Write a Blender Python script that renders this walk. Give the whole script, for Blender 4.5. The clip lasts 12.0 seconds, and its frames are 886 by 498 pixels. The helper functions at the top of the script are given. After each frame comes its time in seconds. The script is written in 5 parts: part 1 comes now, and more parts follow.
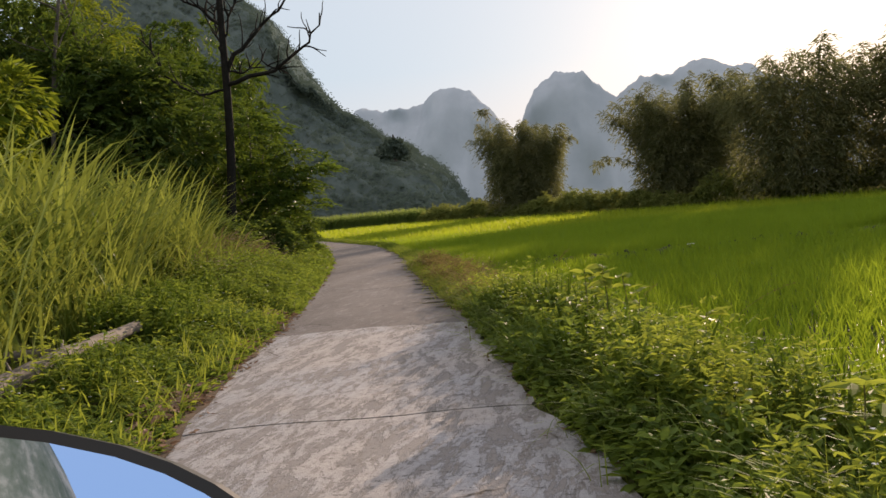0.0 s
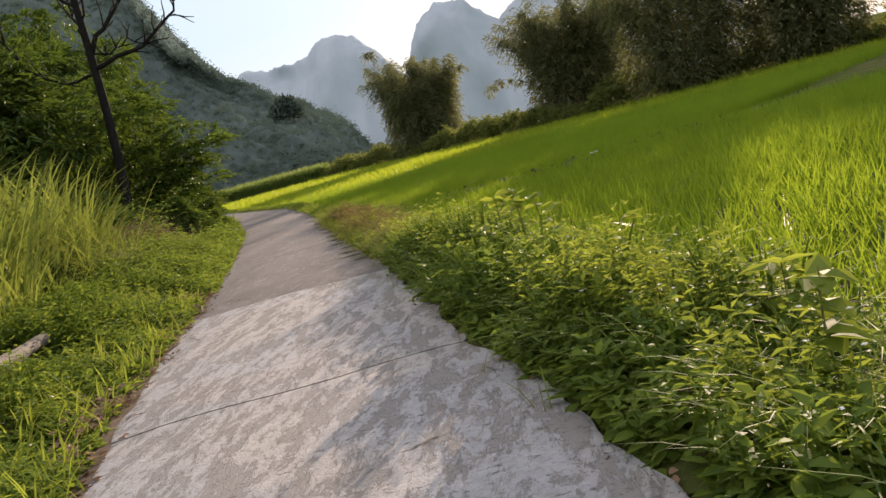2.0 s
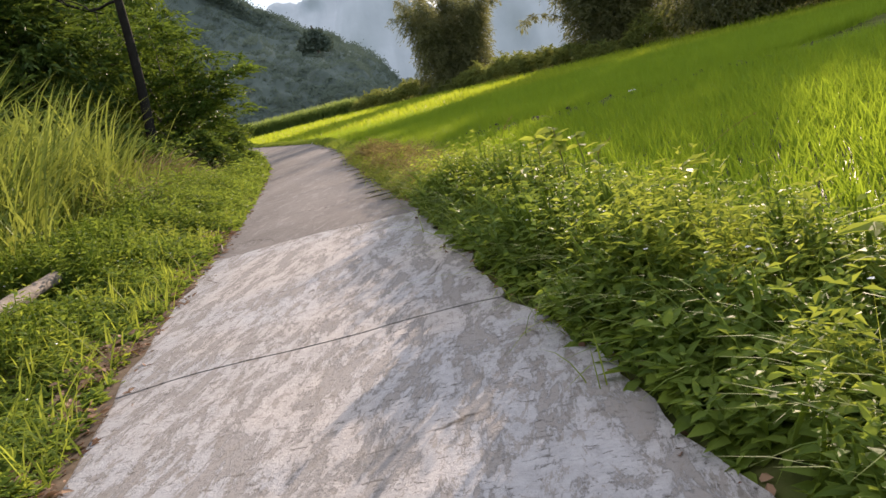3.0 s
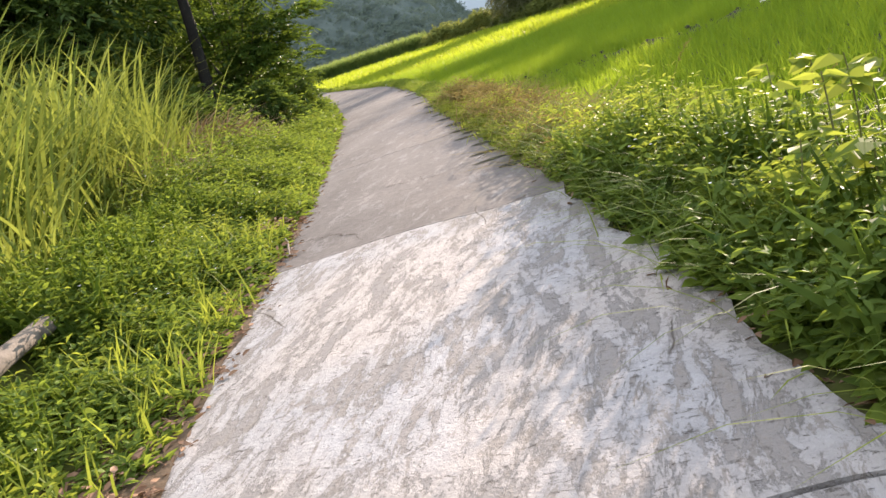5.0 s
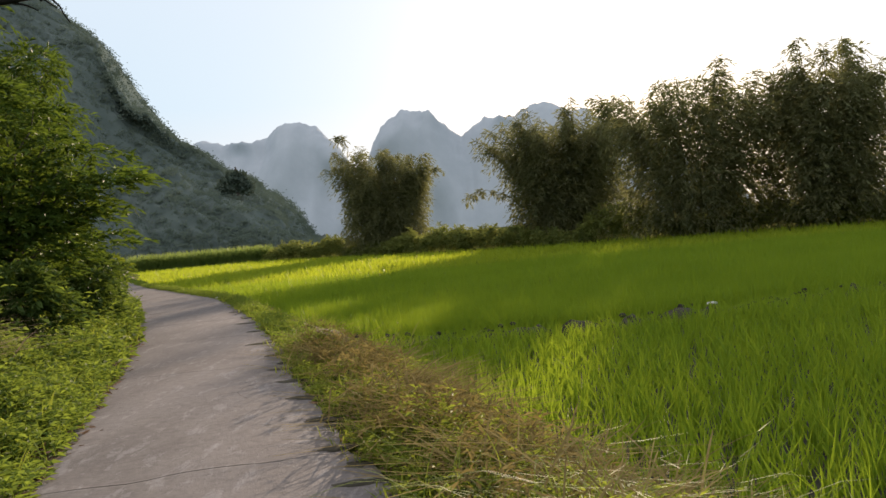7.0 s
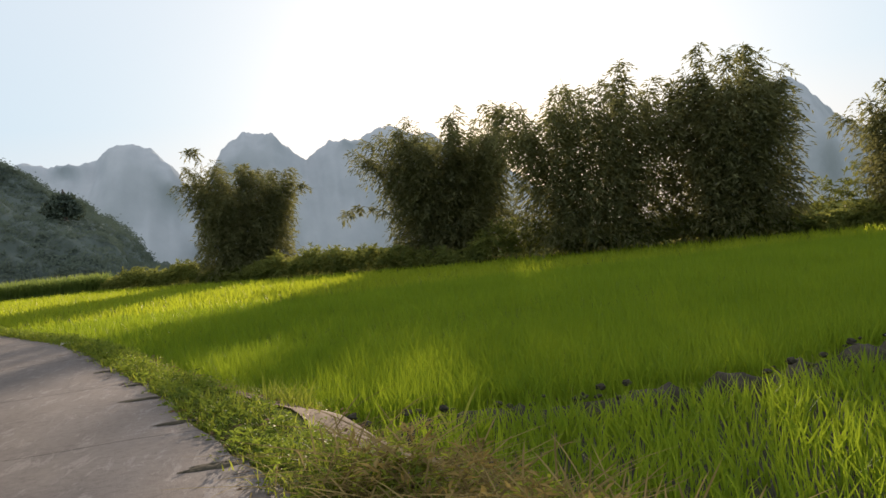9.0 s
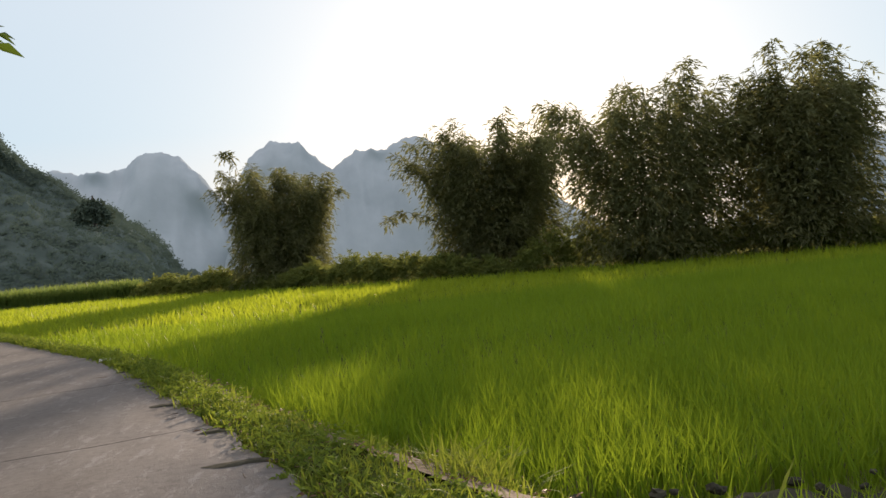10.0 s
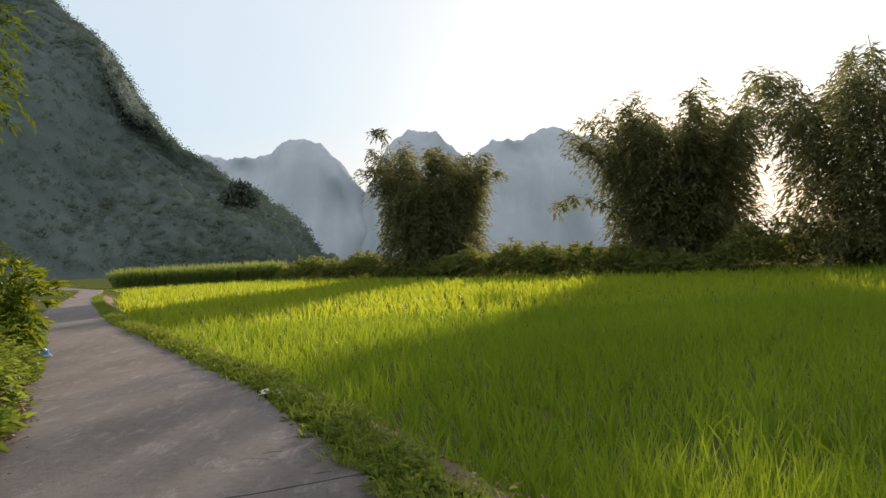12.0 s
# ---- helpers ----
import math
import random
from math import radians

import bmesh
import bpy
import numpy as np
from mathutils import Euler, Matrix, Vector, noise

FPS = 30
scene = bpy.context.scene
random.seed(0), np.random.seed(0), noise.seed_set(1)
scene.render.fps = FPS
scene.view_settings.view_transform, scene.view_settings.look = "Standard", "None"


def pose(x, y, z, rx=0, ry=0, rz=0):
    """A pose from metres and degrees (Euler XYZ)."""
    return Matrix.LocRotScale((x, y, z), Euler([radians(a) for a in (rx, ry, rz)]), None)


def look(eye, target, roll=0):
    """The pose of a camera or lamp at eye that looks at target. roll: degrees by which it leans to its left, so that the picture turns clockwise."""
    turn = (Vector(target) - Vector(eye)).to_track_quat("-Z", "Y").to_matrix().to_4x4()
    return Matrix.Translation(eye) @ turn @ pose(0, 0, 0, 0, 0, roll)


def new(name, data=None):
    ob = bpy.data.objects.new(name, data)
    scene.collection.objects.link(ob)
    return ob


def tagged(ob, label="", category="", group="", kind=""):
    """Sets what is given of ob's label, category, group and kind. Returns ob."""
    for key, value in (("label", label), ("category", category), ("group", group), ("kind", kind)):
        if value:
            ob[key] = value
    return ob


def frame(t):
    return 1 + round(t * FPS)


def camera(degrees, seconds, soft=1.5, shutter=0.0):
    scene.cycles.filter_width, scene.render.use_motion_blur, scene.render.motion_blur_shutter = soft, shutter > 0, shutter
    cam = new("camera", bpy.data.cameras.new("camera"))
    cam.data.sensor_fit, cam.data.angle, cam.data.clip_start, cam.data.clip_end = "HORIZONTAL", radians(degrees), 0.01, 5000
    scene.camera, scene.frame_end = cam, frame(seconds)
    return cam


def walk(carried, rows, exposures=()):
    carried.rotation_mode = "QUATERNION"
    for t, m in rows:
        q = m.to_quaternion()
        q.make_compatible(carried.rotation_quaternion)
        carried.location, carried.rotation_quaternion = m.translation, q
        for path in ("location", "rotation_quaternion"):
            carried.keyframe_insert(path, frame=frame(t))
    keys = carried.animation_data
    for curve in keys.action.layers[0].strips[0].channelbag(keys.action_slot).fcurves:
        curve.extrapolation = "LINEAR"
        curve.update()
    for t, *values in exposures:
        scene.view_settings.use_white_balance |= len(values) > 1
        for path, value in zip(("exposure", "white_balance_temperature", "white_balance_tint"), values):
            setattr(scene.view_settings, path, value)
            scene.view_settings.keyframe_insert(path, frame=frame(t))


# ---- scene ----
cam = camera(55.8, 12.0)

EXPOSURES = [(0, 0.45, 7050, 26), (1.0, 0.4, 7050, 26), (1.5, 0.58, 7000, 25), (2.5, 0.93, 6750, 24), (3.2, 1.15, 6600, 24), (4.8, 1.62, 6500, 22), (5.5, 1.6, 6500, 23),
             (6.0, 0.98, 6650, 26), (6.5, 0.68, 6850, 24), (7.5, 0.66, 6850, 22), (10, 0.52, 6850, 21), (12, 0.56, 6850, 21)]
PATH = [
    (0, (2.139, 0.58, 1.144), (1.768, 2.543, 1.043), -5.4),
    (0.5, (2.166, 0.564, 1.146), (1.793, 2.527, 1.043), -6.9),
    (0.8, (2.118, 0.575, 1.148), (1.715, 2.532, 1.055), -8.9),
    (1, (2.161, 0.574, 1.144), (1.737, 2.527, 1.049), -9.7),
    (1.5, (2.205, 0.538, 1.167), (1.836, 2.498, 1.017), -13.3),
    (2, (2.157, 0.722, 1.138), (1.958, 2.694, 0.868), -15.2),
    (2.5, (2.16, 0.915, 1.125), (1.986, 2.872, 0.753), -15.9),
    (3, (2.069, 1.192, 1.118), (1.774, 3.13, 0.723), -14.5),
    (3.2, (2.019, 1.37, 1.108), (1.672, 3.297, 0.703), -13.8),
    (4.8, (1.402, 3.249, 1.147), (0.873, 5.114, 0.654), -19.7),
    (5, (1.294, 3.544, 1.165), (0.793, 5.417, 0.674), -18.5),
    (5.5, (1.037, 4.473, 1.197), (0.644, 6.401, 0.834), -12.4),
    (6, (0.737, 5.611, 1.211), (0.453, 7.577, 0.986), -6.6),
    (6.5, (0.451, 6.796, 1.237), (0.26, 8.785, 1.157), -5.3),
    (7, (0.106, 8.14, 1.211), (0.109, 10.14, 1.165), -5.0),
    (7.5, (-0.303, 9.539, 1.169), (-0.142, 11.532, 1.128), -4.9),
    (9.5, (-2.176, 15.036, 1.119), (-1.787, 17.011, 1.108), -6.0),
    (10, (-2.581, 16.439, 1.1), (-2.259, 18.413, 1.108), -5.2),
    (10.5, (-2.971, 17.857, 1.106), (-2.886, 19.855, 1.128), -3.8),
    (11, (-3.27, 19.232, 1.104), (-3.499, 21.217, 1.169), -2.9),
    (11.3, (-3.523, 19.994, 1.118), (-3.784, 21.976, 1.17), -3.1),
    (11.5, (-3.683, 20.504, 1.126), (-3.914, 22.49, 1.175), -3.8),
    (11.8, (-3.893, 21.264, 1.128), (-3.99, 23.262, 1.15), -3.7),
    (12, (-4.023, 21.804, 1.118), (-4.012, 23.804, 1.128), -3.1),
]
walk(cam, [(t, look(eye, target, roll)) for t, eye, target, roll in PATH],
     exposures=EXPOSURES)

# ---------------------------------------------------------------- light
SUN_AZ, SUN_EL = 15.4, 10.7
world = bpy.data.worlds.new("sky")
scene.world = world
world.use_nodes = True
wn = world.node_tree
sky = wn.nodes.new("ShaderNodeTexSky")
sky.sky_type = "NISHITA"
sky.sun_disc = False
sky.sun_elevation = radians(SUN_EL)
sky.sun_rotation = radians(SUN_AZ)
sky.altitude = 200
sky.air_density, sky.dust_density, sky.ozone_density = 1.0, 3.5, 1.5
wn.links.new(sky.outputs[0], wn.nodes["Background"].inputs[0])
wn.nodes["Background"].inputs[1].default_value = 0.01
# pale haze over the whole sky, warmer and whiter towards the horizon
coord, cut = wn.nodes.new("ShaderNodeTexCoord"), wn.nodes.new("ShaderNodeSeparateXYZ")
tone = wn.nodes.new("ShaderNodeValToRGB")
for stop, (pos, col) in zip((tone.color_ramp.elements[0], tone.color_ramp.elements[1], tone.color_ramp.elements.new(0.16)),
                            ((0.0, (0.78, 0.88, 0.9, 1)), (0.5, (0.39, 0.7, 0.98, 1)), (0.16, (0.6, 0.85, 0.98, 1)))):
    stop.position, stop.color = pos, col
wn.links.new(coord.outputs["Generated"], cut.inputs[0])
wn.links.new(cut.outputs["Z"], tone.inputs[0])
haze = wn.nodes.new("ShaderNodeBackground")
wn.links.new(tone.outputs[0], haze.inputs[0])
haze.inputs[1].default_value = 0.58
both = wn.nodes.new("ShaderNodeAddShader")
wn.links.new(wn.nodes["Background"].outputs[0], both.inputs[0])
wn.links.new(haze.outputs[0], both.inputs[1])
wn.links.new(both.outputs[0], wn.nodes["World Output"].inputs[0])

sun_dir = Vector((math.sin(radians(SUN_AZ)) * math.cos(radians(SUN_EL)),
                  math.cos(radians(SUN_AZ)) * math.cos(radians(SUN_EL)), math.sin(radians(SUN_EL))))
sun = new("sun", bpy.data.lights.new("sun", "SUN"))
sun.data.energy, sun.data.angle, sun.data.color = 5.0, radians(0.6), (1.0, 0.84, 0.62)
sun.matrix_world = look(sun_dir * 300, (0, 0, 0))

# ---------------------------------------------------------------- small tools
rng = np.random.default_rng(7)


def vnoise(x, y, seed=0):
    """Smooth value noise on a unit lattice, -1 to 1."""
    table = np.random.default_rng(seed).uniform(-1, 1, (256, 256))
    xi, yi = np.floor(x).astype(int), np.floor(y).astype(int)
    fx, fy = x - xi, y - yi
    fx, fy = fx * fx * (3 - 2 * fx), fy * fy * (3 - 2 * fy)
    a, b = table[xi % 256, yi % 256], table[(xi + 1) % 256, yi % 256]
    c, d = table[xi % 256, (yi + 1) % 256], table[(xi + 1) % 256, (yi + 1) % 256]
    return (a * (1 - fx) + b * fx) * (1 - fy) + (c * (1 - fx) + d * fx) * fy


def fnoise(x, y, seed=0, octaves=4):
    total, amp = 0, 1.0
    for i in range(octaves):
        total = total + amp * vnoise(x * 2 ** i + 17.3 * i, y * 2 ** i + 5.1 * i, seed + i)
        amp *= 0.5
    return total


def raw_mesh(name, verts, faces, smooth=False):
    """A mesh from an (n, 3) array and an (m, k) array of corners."""
    verts, faces = np.asarray(verts, dtype=np.float32), np.asarray(faces, dtype=np.int32)
    me = bpy.data.meshes.new(name)
    me.vertices.add(len(verts))
    me.vertices.foreach_set("co", verts.ravel())
    m, k = faces.shape
    me.loops.add(m * k)
    me.loops.foreach_set("vertex_index", faces.ravel())
    me.polygons.add(m)
    me.polygons.foreach_set("loop_start", np.arange(0, m * k, k, dtype=np.int32))
    me.polygons.foreach_set("use_smooth", np.full(m, smooth, dtype=bool))
    me.update(calc_edges=True)
    me.validate()
    return me


def piece(name, mesh, material, parent=None, label=""):
    ob = new(name, mesh)
    if material and not mesh.materials:
        mesh.materials.append(material)
    if parent:
        ob.parent = parent
    return tagged(ob, label)


def anchor(name, place, label, category, group="", kind=""):
    ob = new(name)
    ob.empty_display_size = 0.2
    ob.location = place
    return tagged(ob, label, category, group, kind)


def unit(v):
    return v / np.maximum(np.linalg.norm(v, axis=-1, keepdims=True), 1e-9)


def leaf_arrays(base, way, up, length, width, fold=0.12):
    """Pointed leaves with a folded midrib: corners base, side, tip, side."""
    n = len(base)
    length, width = np.broadcast_to(length, n)[:, None], np.broadcast_to(width, n)[:, None]
    way = unit(way)
    side = unit(np.cross(way, up))
    nor = np.cross(side, way)
    mid = base + way * length * 0.45 + nor * width * fold * 2
    v = np.stack([base, mid + side * width / 2, base + way * length - nor * length * 0.08, mid - side * width / 2], axis=1)
    return v.reshape(-1, 3)


def round_leaf_arrays(base, way, up, length, width, fold=0.1):
    """Oval leaves of six corners, for what stands near the path."""
    n = len(base)
    length, width = np.broadcast_to(length, n)[:, None], np.broadcast_to(width, n)[:, None]
    way = unit(way)
    side = unit(np.cross(way, up))
    nor = np.cross(side, way)
    a, b = base + way * length * 0.25 + nor * width * fold, base + way * length * 0.62 + nor * width * fold
    v = np.stack([base, a + side * width * 0.46, b + side * width * 0.42, base + way * length - nor * length * 0.1,
                  b - side * width * 0.42, a - side * width * 0.46], axis=1)
    return v.reshape(-1, 3)


def leaf_mesh(name, chunks, corners=4):
    v = np.concatenate(chunks)
    return raw_mesh(name, v, np.arange(len(v)).reshape(-1, corners))


def spray_leaves(r, root, way, length, count, leaf_len, leaf_wid, droop=0.35, spread=0.9, shape=None):
    """Leaves set alternately along drooping twigs."""
    n = len(root)
    way = unit(way)
    length = np.broadcast_to(length, n)
    out = []
    for j in range(count):
        s = (j + r.uniform(0.2, 0.9, n)) / count
        pos = root + way * (length * s)[:, None]
        pos[:, 2] -= droop * length * s * s
        side = unit(np.cross(way, np.array([0, 0, 1.0])) + 1e-4)
        d = way + side * (spread * (1 if j % 2 else -1) * r.uniform(0.5, 1.3, n))[:, None] + r.normal(0, 0.3, (n, 3))
        d[:, 2] -= droop * s
        up = np.stack([r.normal(0, 0.45, n), r.normal(0, 0.45, n), np.ones(n)], 1)
        k = r.uniform(0.5, 1.4, n)
        out.append((shape or leaf_arrays)(pos, d, up, leaf_len * k, leaf_wid * k * r.uniform(0.75, 1.2, n)))
    return out


def blade_mesh(name, root, heading, length, width, lean, droop, segs=2, twist=None):
    """Grass blades as bent tapering strips of segs quads; the last one closes to a point."""
    n = len(root)
    length, width, lean, droop = (np.broadcast_to(a, n) for a in (length, width, lean, droop))
    h = np.stack([np.cos(heading), np.sin(heading), np.zeros(n)], 1)
    tw = heading + np.pi / 2 if twist is None else twist
    side = np.stack([np.cos(tw), np.sin(tw), np.zeros(n)], 1)
    rows = []
    for i in range(segs + 1):
        s = i / segs
        out = (lean * s + droop * s * s) * length
        rise = np.sqrt(np.maximum(0.04, 1 - lean ** 2)) * (s - 0.55 * droop * s ** 3) * length
        c = root + h * out[:, None]
        c[:, 2] += rise
        w = width * (1 - 0.25 * s if i < segs else 0.06) * (0.75 if i == 0 else 1)
        rows += [c - side * (w / 2)[:, None], c + side * (w / 2)[:, None]]
    v = np.stack(rows, 1).reshape(-1, 3)
    k = 2 * (segs + 1)
    quads = np.array([[2 * i, 2 * i + 1, 2 * i + 3, 2 * i + 2] for i in range(segs)])
    f = (np.arange(n)[:, None, None] * k + quads[None]).reshape(-1, 4)
    return raw_mesh(name, v, f)


def tube_arrays(points, radii, sides=6):
    p = np.asarray(points, dtype=float)
    t = unit(np.gradient(p, axis=0))
    a = unit(np.cross(t, np.array([0.31, 0.87, 0.13])))
    b = np.cross(t, a)
    ang = np.linspace(0, 2 * np.pi, sides, endpoint=False)
    ring = a[:, None] * np.cos(ang)[None, :, None] + b[:, None] * np.sin(ang)[None, :, None]
    v = (p[:, None] + ring * np.asarray(radii)[:, None, None]).reshape(-1, 3)
    f = []
    for i in range(len(p) - 1):
        for j in range(sides):
            j2 = (j + 1) % sides
            f.append((i * sides + j, i * sides + j2, (i + 1) * sides + j2, (i + 1) * sides + j))
    return v, np.array(f)


def tubes(name, runs, sides=6):
    """One mesh of several bent tapering tubes: runs of (points, radii)."""
    vs, fs, n = [], [], 0
    for pts, rad in runs:
        v, f = tube_arrays(pts, rad, sides)
        vs.append(v)
        fs.append(f + n)
        n += len(v)
    return raw_mesh(name, np.concatenate(vs), np.concatenate(fs), smooth=True)


def limb_run(r, start, way, length, r0, r1, bend=0.25, steps=7, sag=0.0):
    p, d = np.array(start, float), np.array(way, float)
    d /= np.linalg.norm(d)
    pts = [p.copy()]
    for i in range(steps):
        d = d + r.normal(0, bend, 3) * 0.5
        d[2] += -sag
        d /= np.linalg.norm(d)
        p = p + d * length / steps
        pts.append(p.copy())
    return np.array(pts), np.linspace(r0, r1, steps + 1)


# ---------------------------------------------------------------- materials
def nodes_of(name):
    m = bpy.data.materials.new(name)
    m.use_nodes = True
    nt = m.node_tree
    return m, nt, nt.nodes, nt.links


def ramp(nt, fac, stops):
    node = nt.nodes.new("ShaderNodeValToRGB")
    e = node.color_ramp.elements
    while len(e) < len(stops):
        e.new(0.5)
    for el, (pos, col) in zip(e, stops):
        el.position, el.color = pos, (*col, 1) if len(col) == 3 else col
    nt.links.new(fac, node.inputs[0])
    return node.outputs[0]


def noise_tex(nt, vec, scale, detail=5, rough=0.6, dist=0.0):
    node = nt.nodes.new("ShaderNodeTexNoise")
    node.inputs["Scale"].default_value = scale
    node.inputs["Detail"].default_value = detail
    node.inputs["Roughness"].default_value = rough
    node.inputs["Distortion"].default_value = dist
    if vec is not None:
        nt.links.new(vec, node.inputs["Vector"])
    return node.outputs["Fac"]


def mixed(nt, fac, a, b, mode="MIX"):
    node = nt.nodes.new("ShaderNodeMix")
    node.data_type, node.blend_type = "RGBA", mode
    for sock, val in ((node.inputs[0], fac), (node.inputs[6], a), (node.inputs[7], b)):
        if hasattr(val, "links"):
            nt.links.new(val, sock)
        else:
            sock.default_value = val if not isinstance(val, tuple) else (*val, 1)
    return node.outputs[2]


def leaf_material(name, dark, light, glow, through_part=0.45, rough=0.55, patch=0.6, gloss=0.12):
    """Foliage: leaf to leaf and patch to patch variation, light passing through the blades."""
    m, nt, n, l = nodes_of(name)
    geo = n.new("ShaderNodeNewGeometry")
    big = noise_tex(nt, geo.outputs["Position"], patch, 3)
    add = n.new("ShaderNodeMath")
    add.operation = "MULTIPLY_ADD"
    l.new(geo.outputs["Random Per Island"], add.inputs[0])
    add.inputs[1].default_value = 0.55
    sub = n.new("ShaderNodeMath")
    sub.operation = "MULTIPLY_ADD"
    l.new(big, sub.inputs[0])
    sub.inputs[1].default_value, sub.inputs[2].default_value = 1.3, -0.42
    l.new(sub.outputs[0], add.inputs[2])
    col = ramp(nt, add.outputs[0], [(0.0, dark), (0.55, tuple((a + b) / 2 for a, b in zip(dark, light))), (1.0, light)])
    bsdf = n["Principled BSDF"]
    l.new(col, bsdf.inputs["Base Color"])
    bsdf.inputs["Roughness"].default_value = rough
    bsdf.inputs["Specular IOR Level"].default_value = gloss
    tr = n.new("ShaderNodeBsdfTranslucent")
    l.new(mixed(nt, 0.6, col, glow), tr.inputs[0])
    mix = n.new("ShaderNodeMixShader")
    mix.inputs[0].default_value = through_part
    l.new(bsdf.outputs[0], mix.inputs[1])
    l.new(tr.outputs[0], mix.inputs[2])
    l.new(mix.outputs[0], n["Material Output"].inputs[0])
    return m


def surface_material(name, stops, scale, rough=0.9, bump=0.3, fine=9.0, spec=0.3, dist=0.4):
    m, nt, n, l = nodes_of(name)
    geo = n.new("ShaderNodeNewGeometry")
    a = noise_tex(nt, geo.outputs["Position"], scale, 6, 0.62, dist)
    b = noise_tex(nt, geo.outputs["Position"], scale * fine, 4, 0.6)
    fac = n.new("ShaderNodeMath")
    fac.operation = "MULTIPLY_ADD"
    l.new(b, fac.inputs[0])
    fac.inputs[1].default_value = 0.45
    l.new(a, fac.inputs[2])
    off = n.new("ShaderNodeMath")
    off.operation = "SUBTRACT"
    l.new(fac.outputs[0], off.inputs[0])
    off.inputs[1].default_value = 0.22
    col = ramp(nt, off.outputs[0], stops)
    bsdf = n["Principled BSDF"]
    l.new(col, bsdf.inputs["Base Color"])
    bsdf.inputs["Roughness"].default_value = rough
    bsdf.inputs["Specular IOR Level"].default_value = spec
    bp = n.new("ShaderNodeBump")
    bp.inputs["Strength"].default_value = bump
    bp.inputs["Distance"].default_value = 0.5 / scale / fine
    l.new(fac.outputs[0], bp.inputs["Height"])
    l.new(bp.outputs[0], bsdf.inputs["Normal"])
    return m


def noise_col(nt, vec, scale):
    t = nt.nodes.new("ShaderNodeTexNoise")
    t.inputs["Scale"].default_value = scale
    t.inputs["Detail"].default_value = 4
    nt.links.new(vec, t.inputs["Vector"])
    return t.outputs["Color"]


def concrete_material(name, peel):
    """Weathered path concrete; peel: how much of the pale cement skin is left, in streaks along the path."""
    m, nt, n, l = nodes_of(name)
    geo = n.new("ShaderNodeNewGeometry")
    mp = n.new("ShaderNodeMapping")
    mp.inputs["Rotation"].default_value = (0, 0, radians(-17))
    mp.inputs["Scale"].default_value = (1.0, 0.3, 1.0)
    l.new(geo.outputs["Position"], mp.inputs[0])
    v, p = mp.outputs[0], geo.outputs["Position"]
    base = ramp(nt, noise_tex(nt, v, 0.8, 7, 0.62, 0.5), [(0.3, (0.1, 0.092, 0.088)), (0.5, (0.142, 0.132, 0.127)), (0.7, (0.18, 0.169, 0.163))])
    mottle = ramp(nt, noise_tex(nt, p, 14, 8, 0.75, 0.3), [(0.36, (0.34, 0.34, 0.34)), (0.5, (0.5, 0.5, 0.5)), (0.66, (0.62, 0.62, 0.62))])
    base = mixed(nt, 0.6, base, mottle, "OVERLAY")
    if peel > 0.5:
        base = mixed(nt, 0.75, base, (0.28, 0.27, 0.263))
    # pale skin with torn edges
    skin_n = noise_tex(nt, v, 6.5, 15, 0.8, 0.35)
    cut = 0.56 - 0.09 * peel
    skin = ramp(nt, skin_n, [(cut, (0, 0, 0)), (cut + 0.014, (0.85, 0.85, 0.85)), (cut + 0.1, (1, 1, 1))])
    tint = ramp(nt, noise_tex(nt, p, 0.75, 3, 0.5, 0.5), [(0.4, (0.44, 0.415, 0.398)), (0.56, (0.385, 0.397, 0.42))])
    tint = mixed(nt, 0.5, tint, mottle, "OVERLAY")
    if peel < 0.5:
        tint = mixed(nt, 0.5, tint, (0.2, 0.19, 0.185))
    k = n.new("ShaderNodeMath")
    k.operation = "MULTIPLY"
    l.new(skin, k.inputs[0])
    k.inputs[1].default_value = 0.28 + 0.5 * min(peel, 1.0)
    col = mixed(nt, k.outputs[0], base, tint)
    # scuffs and dark flecks across the way
    mp2 = n.new("ShaderNodeMapping")
    mp2.inputs["Rotation"].default_value = (0, 0, radians(-17))
    mp2.inputs["Scale"].default_value = (1.0, 2.6, 1.0)
    l.new(p, mp2.inputs[0])
    fleck = ramp(nt, noise_tex(nt, mp2.outputs[0], 16, 9, 0.8, 0.6), [(0.588, (0, 0, 0)), (0.61, (0.9, 0.9, 0.9))])
    col = mixed(nt, fleck, col, (0.11, 0.1, 0.09))
    if peel > 0.5:
        chips = ramp(nt, noise_tex(nt, v, 17, 10, 0.8, 0.4), [(0.54, (0, 0, 0)), (0.565, (0.85, 0.85, 0.85))])
        col = mixed(nt, chips, col, (0.24, 0.225, 0.21))
    stain = ramp(nt, noise_tex(nt, v, 1.3, 5, 0.7, 0.8), [(0.58, (0, 0, 0)), (0.72, (0.55, 0.55, 0.55))])
    col = mixed(nt, stain, col, (0.2, 0.185, 0.165))
    # hairline cracks, only in some stretches
    wob = mixed(nt, 0.12, p, noise_col(nt, p, 2.5))
    vo = n.new("ShaderNodeTexVoronoi")
    vo.feature = "DISTANCE_TO_EDGE"
    vo.inputs["Scale"].default_value = 0.75
    l.new(wob, vo.inputs["Vector"])
    line = ramp(nt, vo.outputs["Distance"], [(0.0, (1, 1, 1)), (0.0015, (0.8, 0.8, 0.8)), (0.0035, (0, 0, 0))])
    some = ramp(nt, noise_tex(nt, p, 0.9, 3, 0.5), [(0.57, (0, 0, 0)), (0.62, (1, 1, 1))])
    crack = n.new("ShaderNodeMath")
    crack.operation = "MULTIPLY"
    l.new(line, crack.inputs[0])
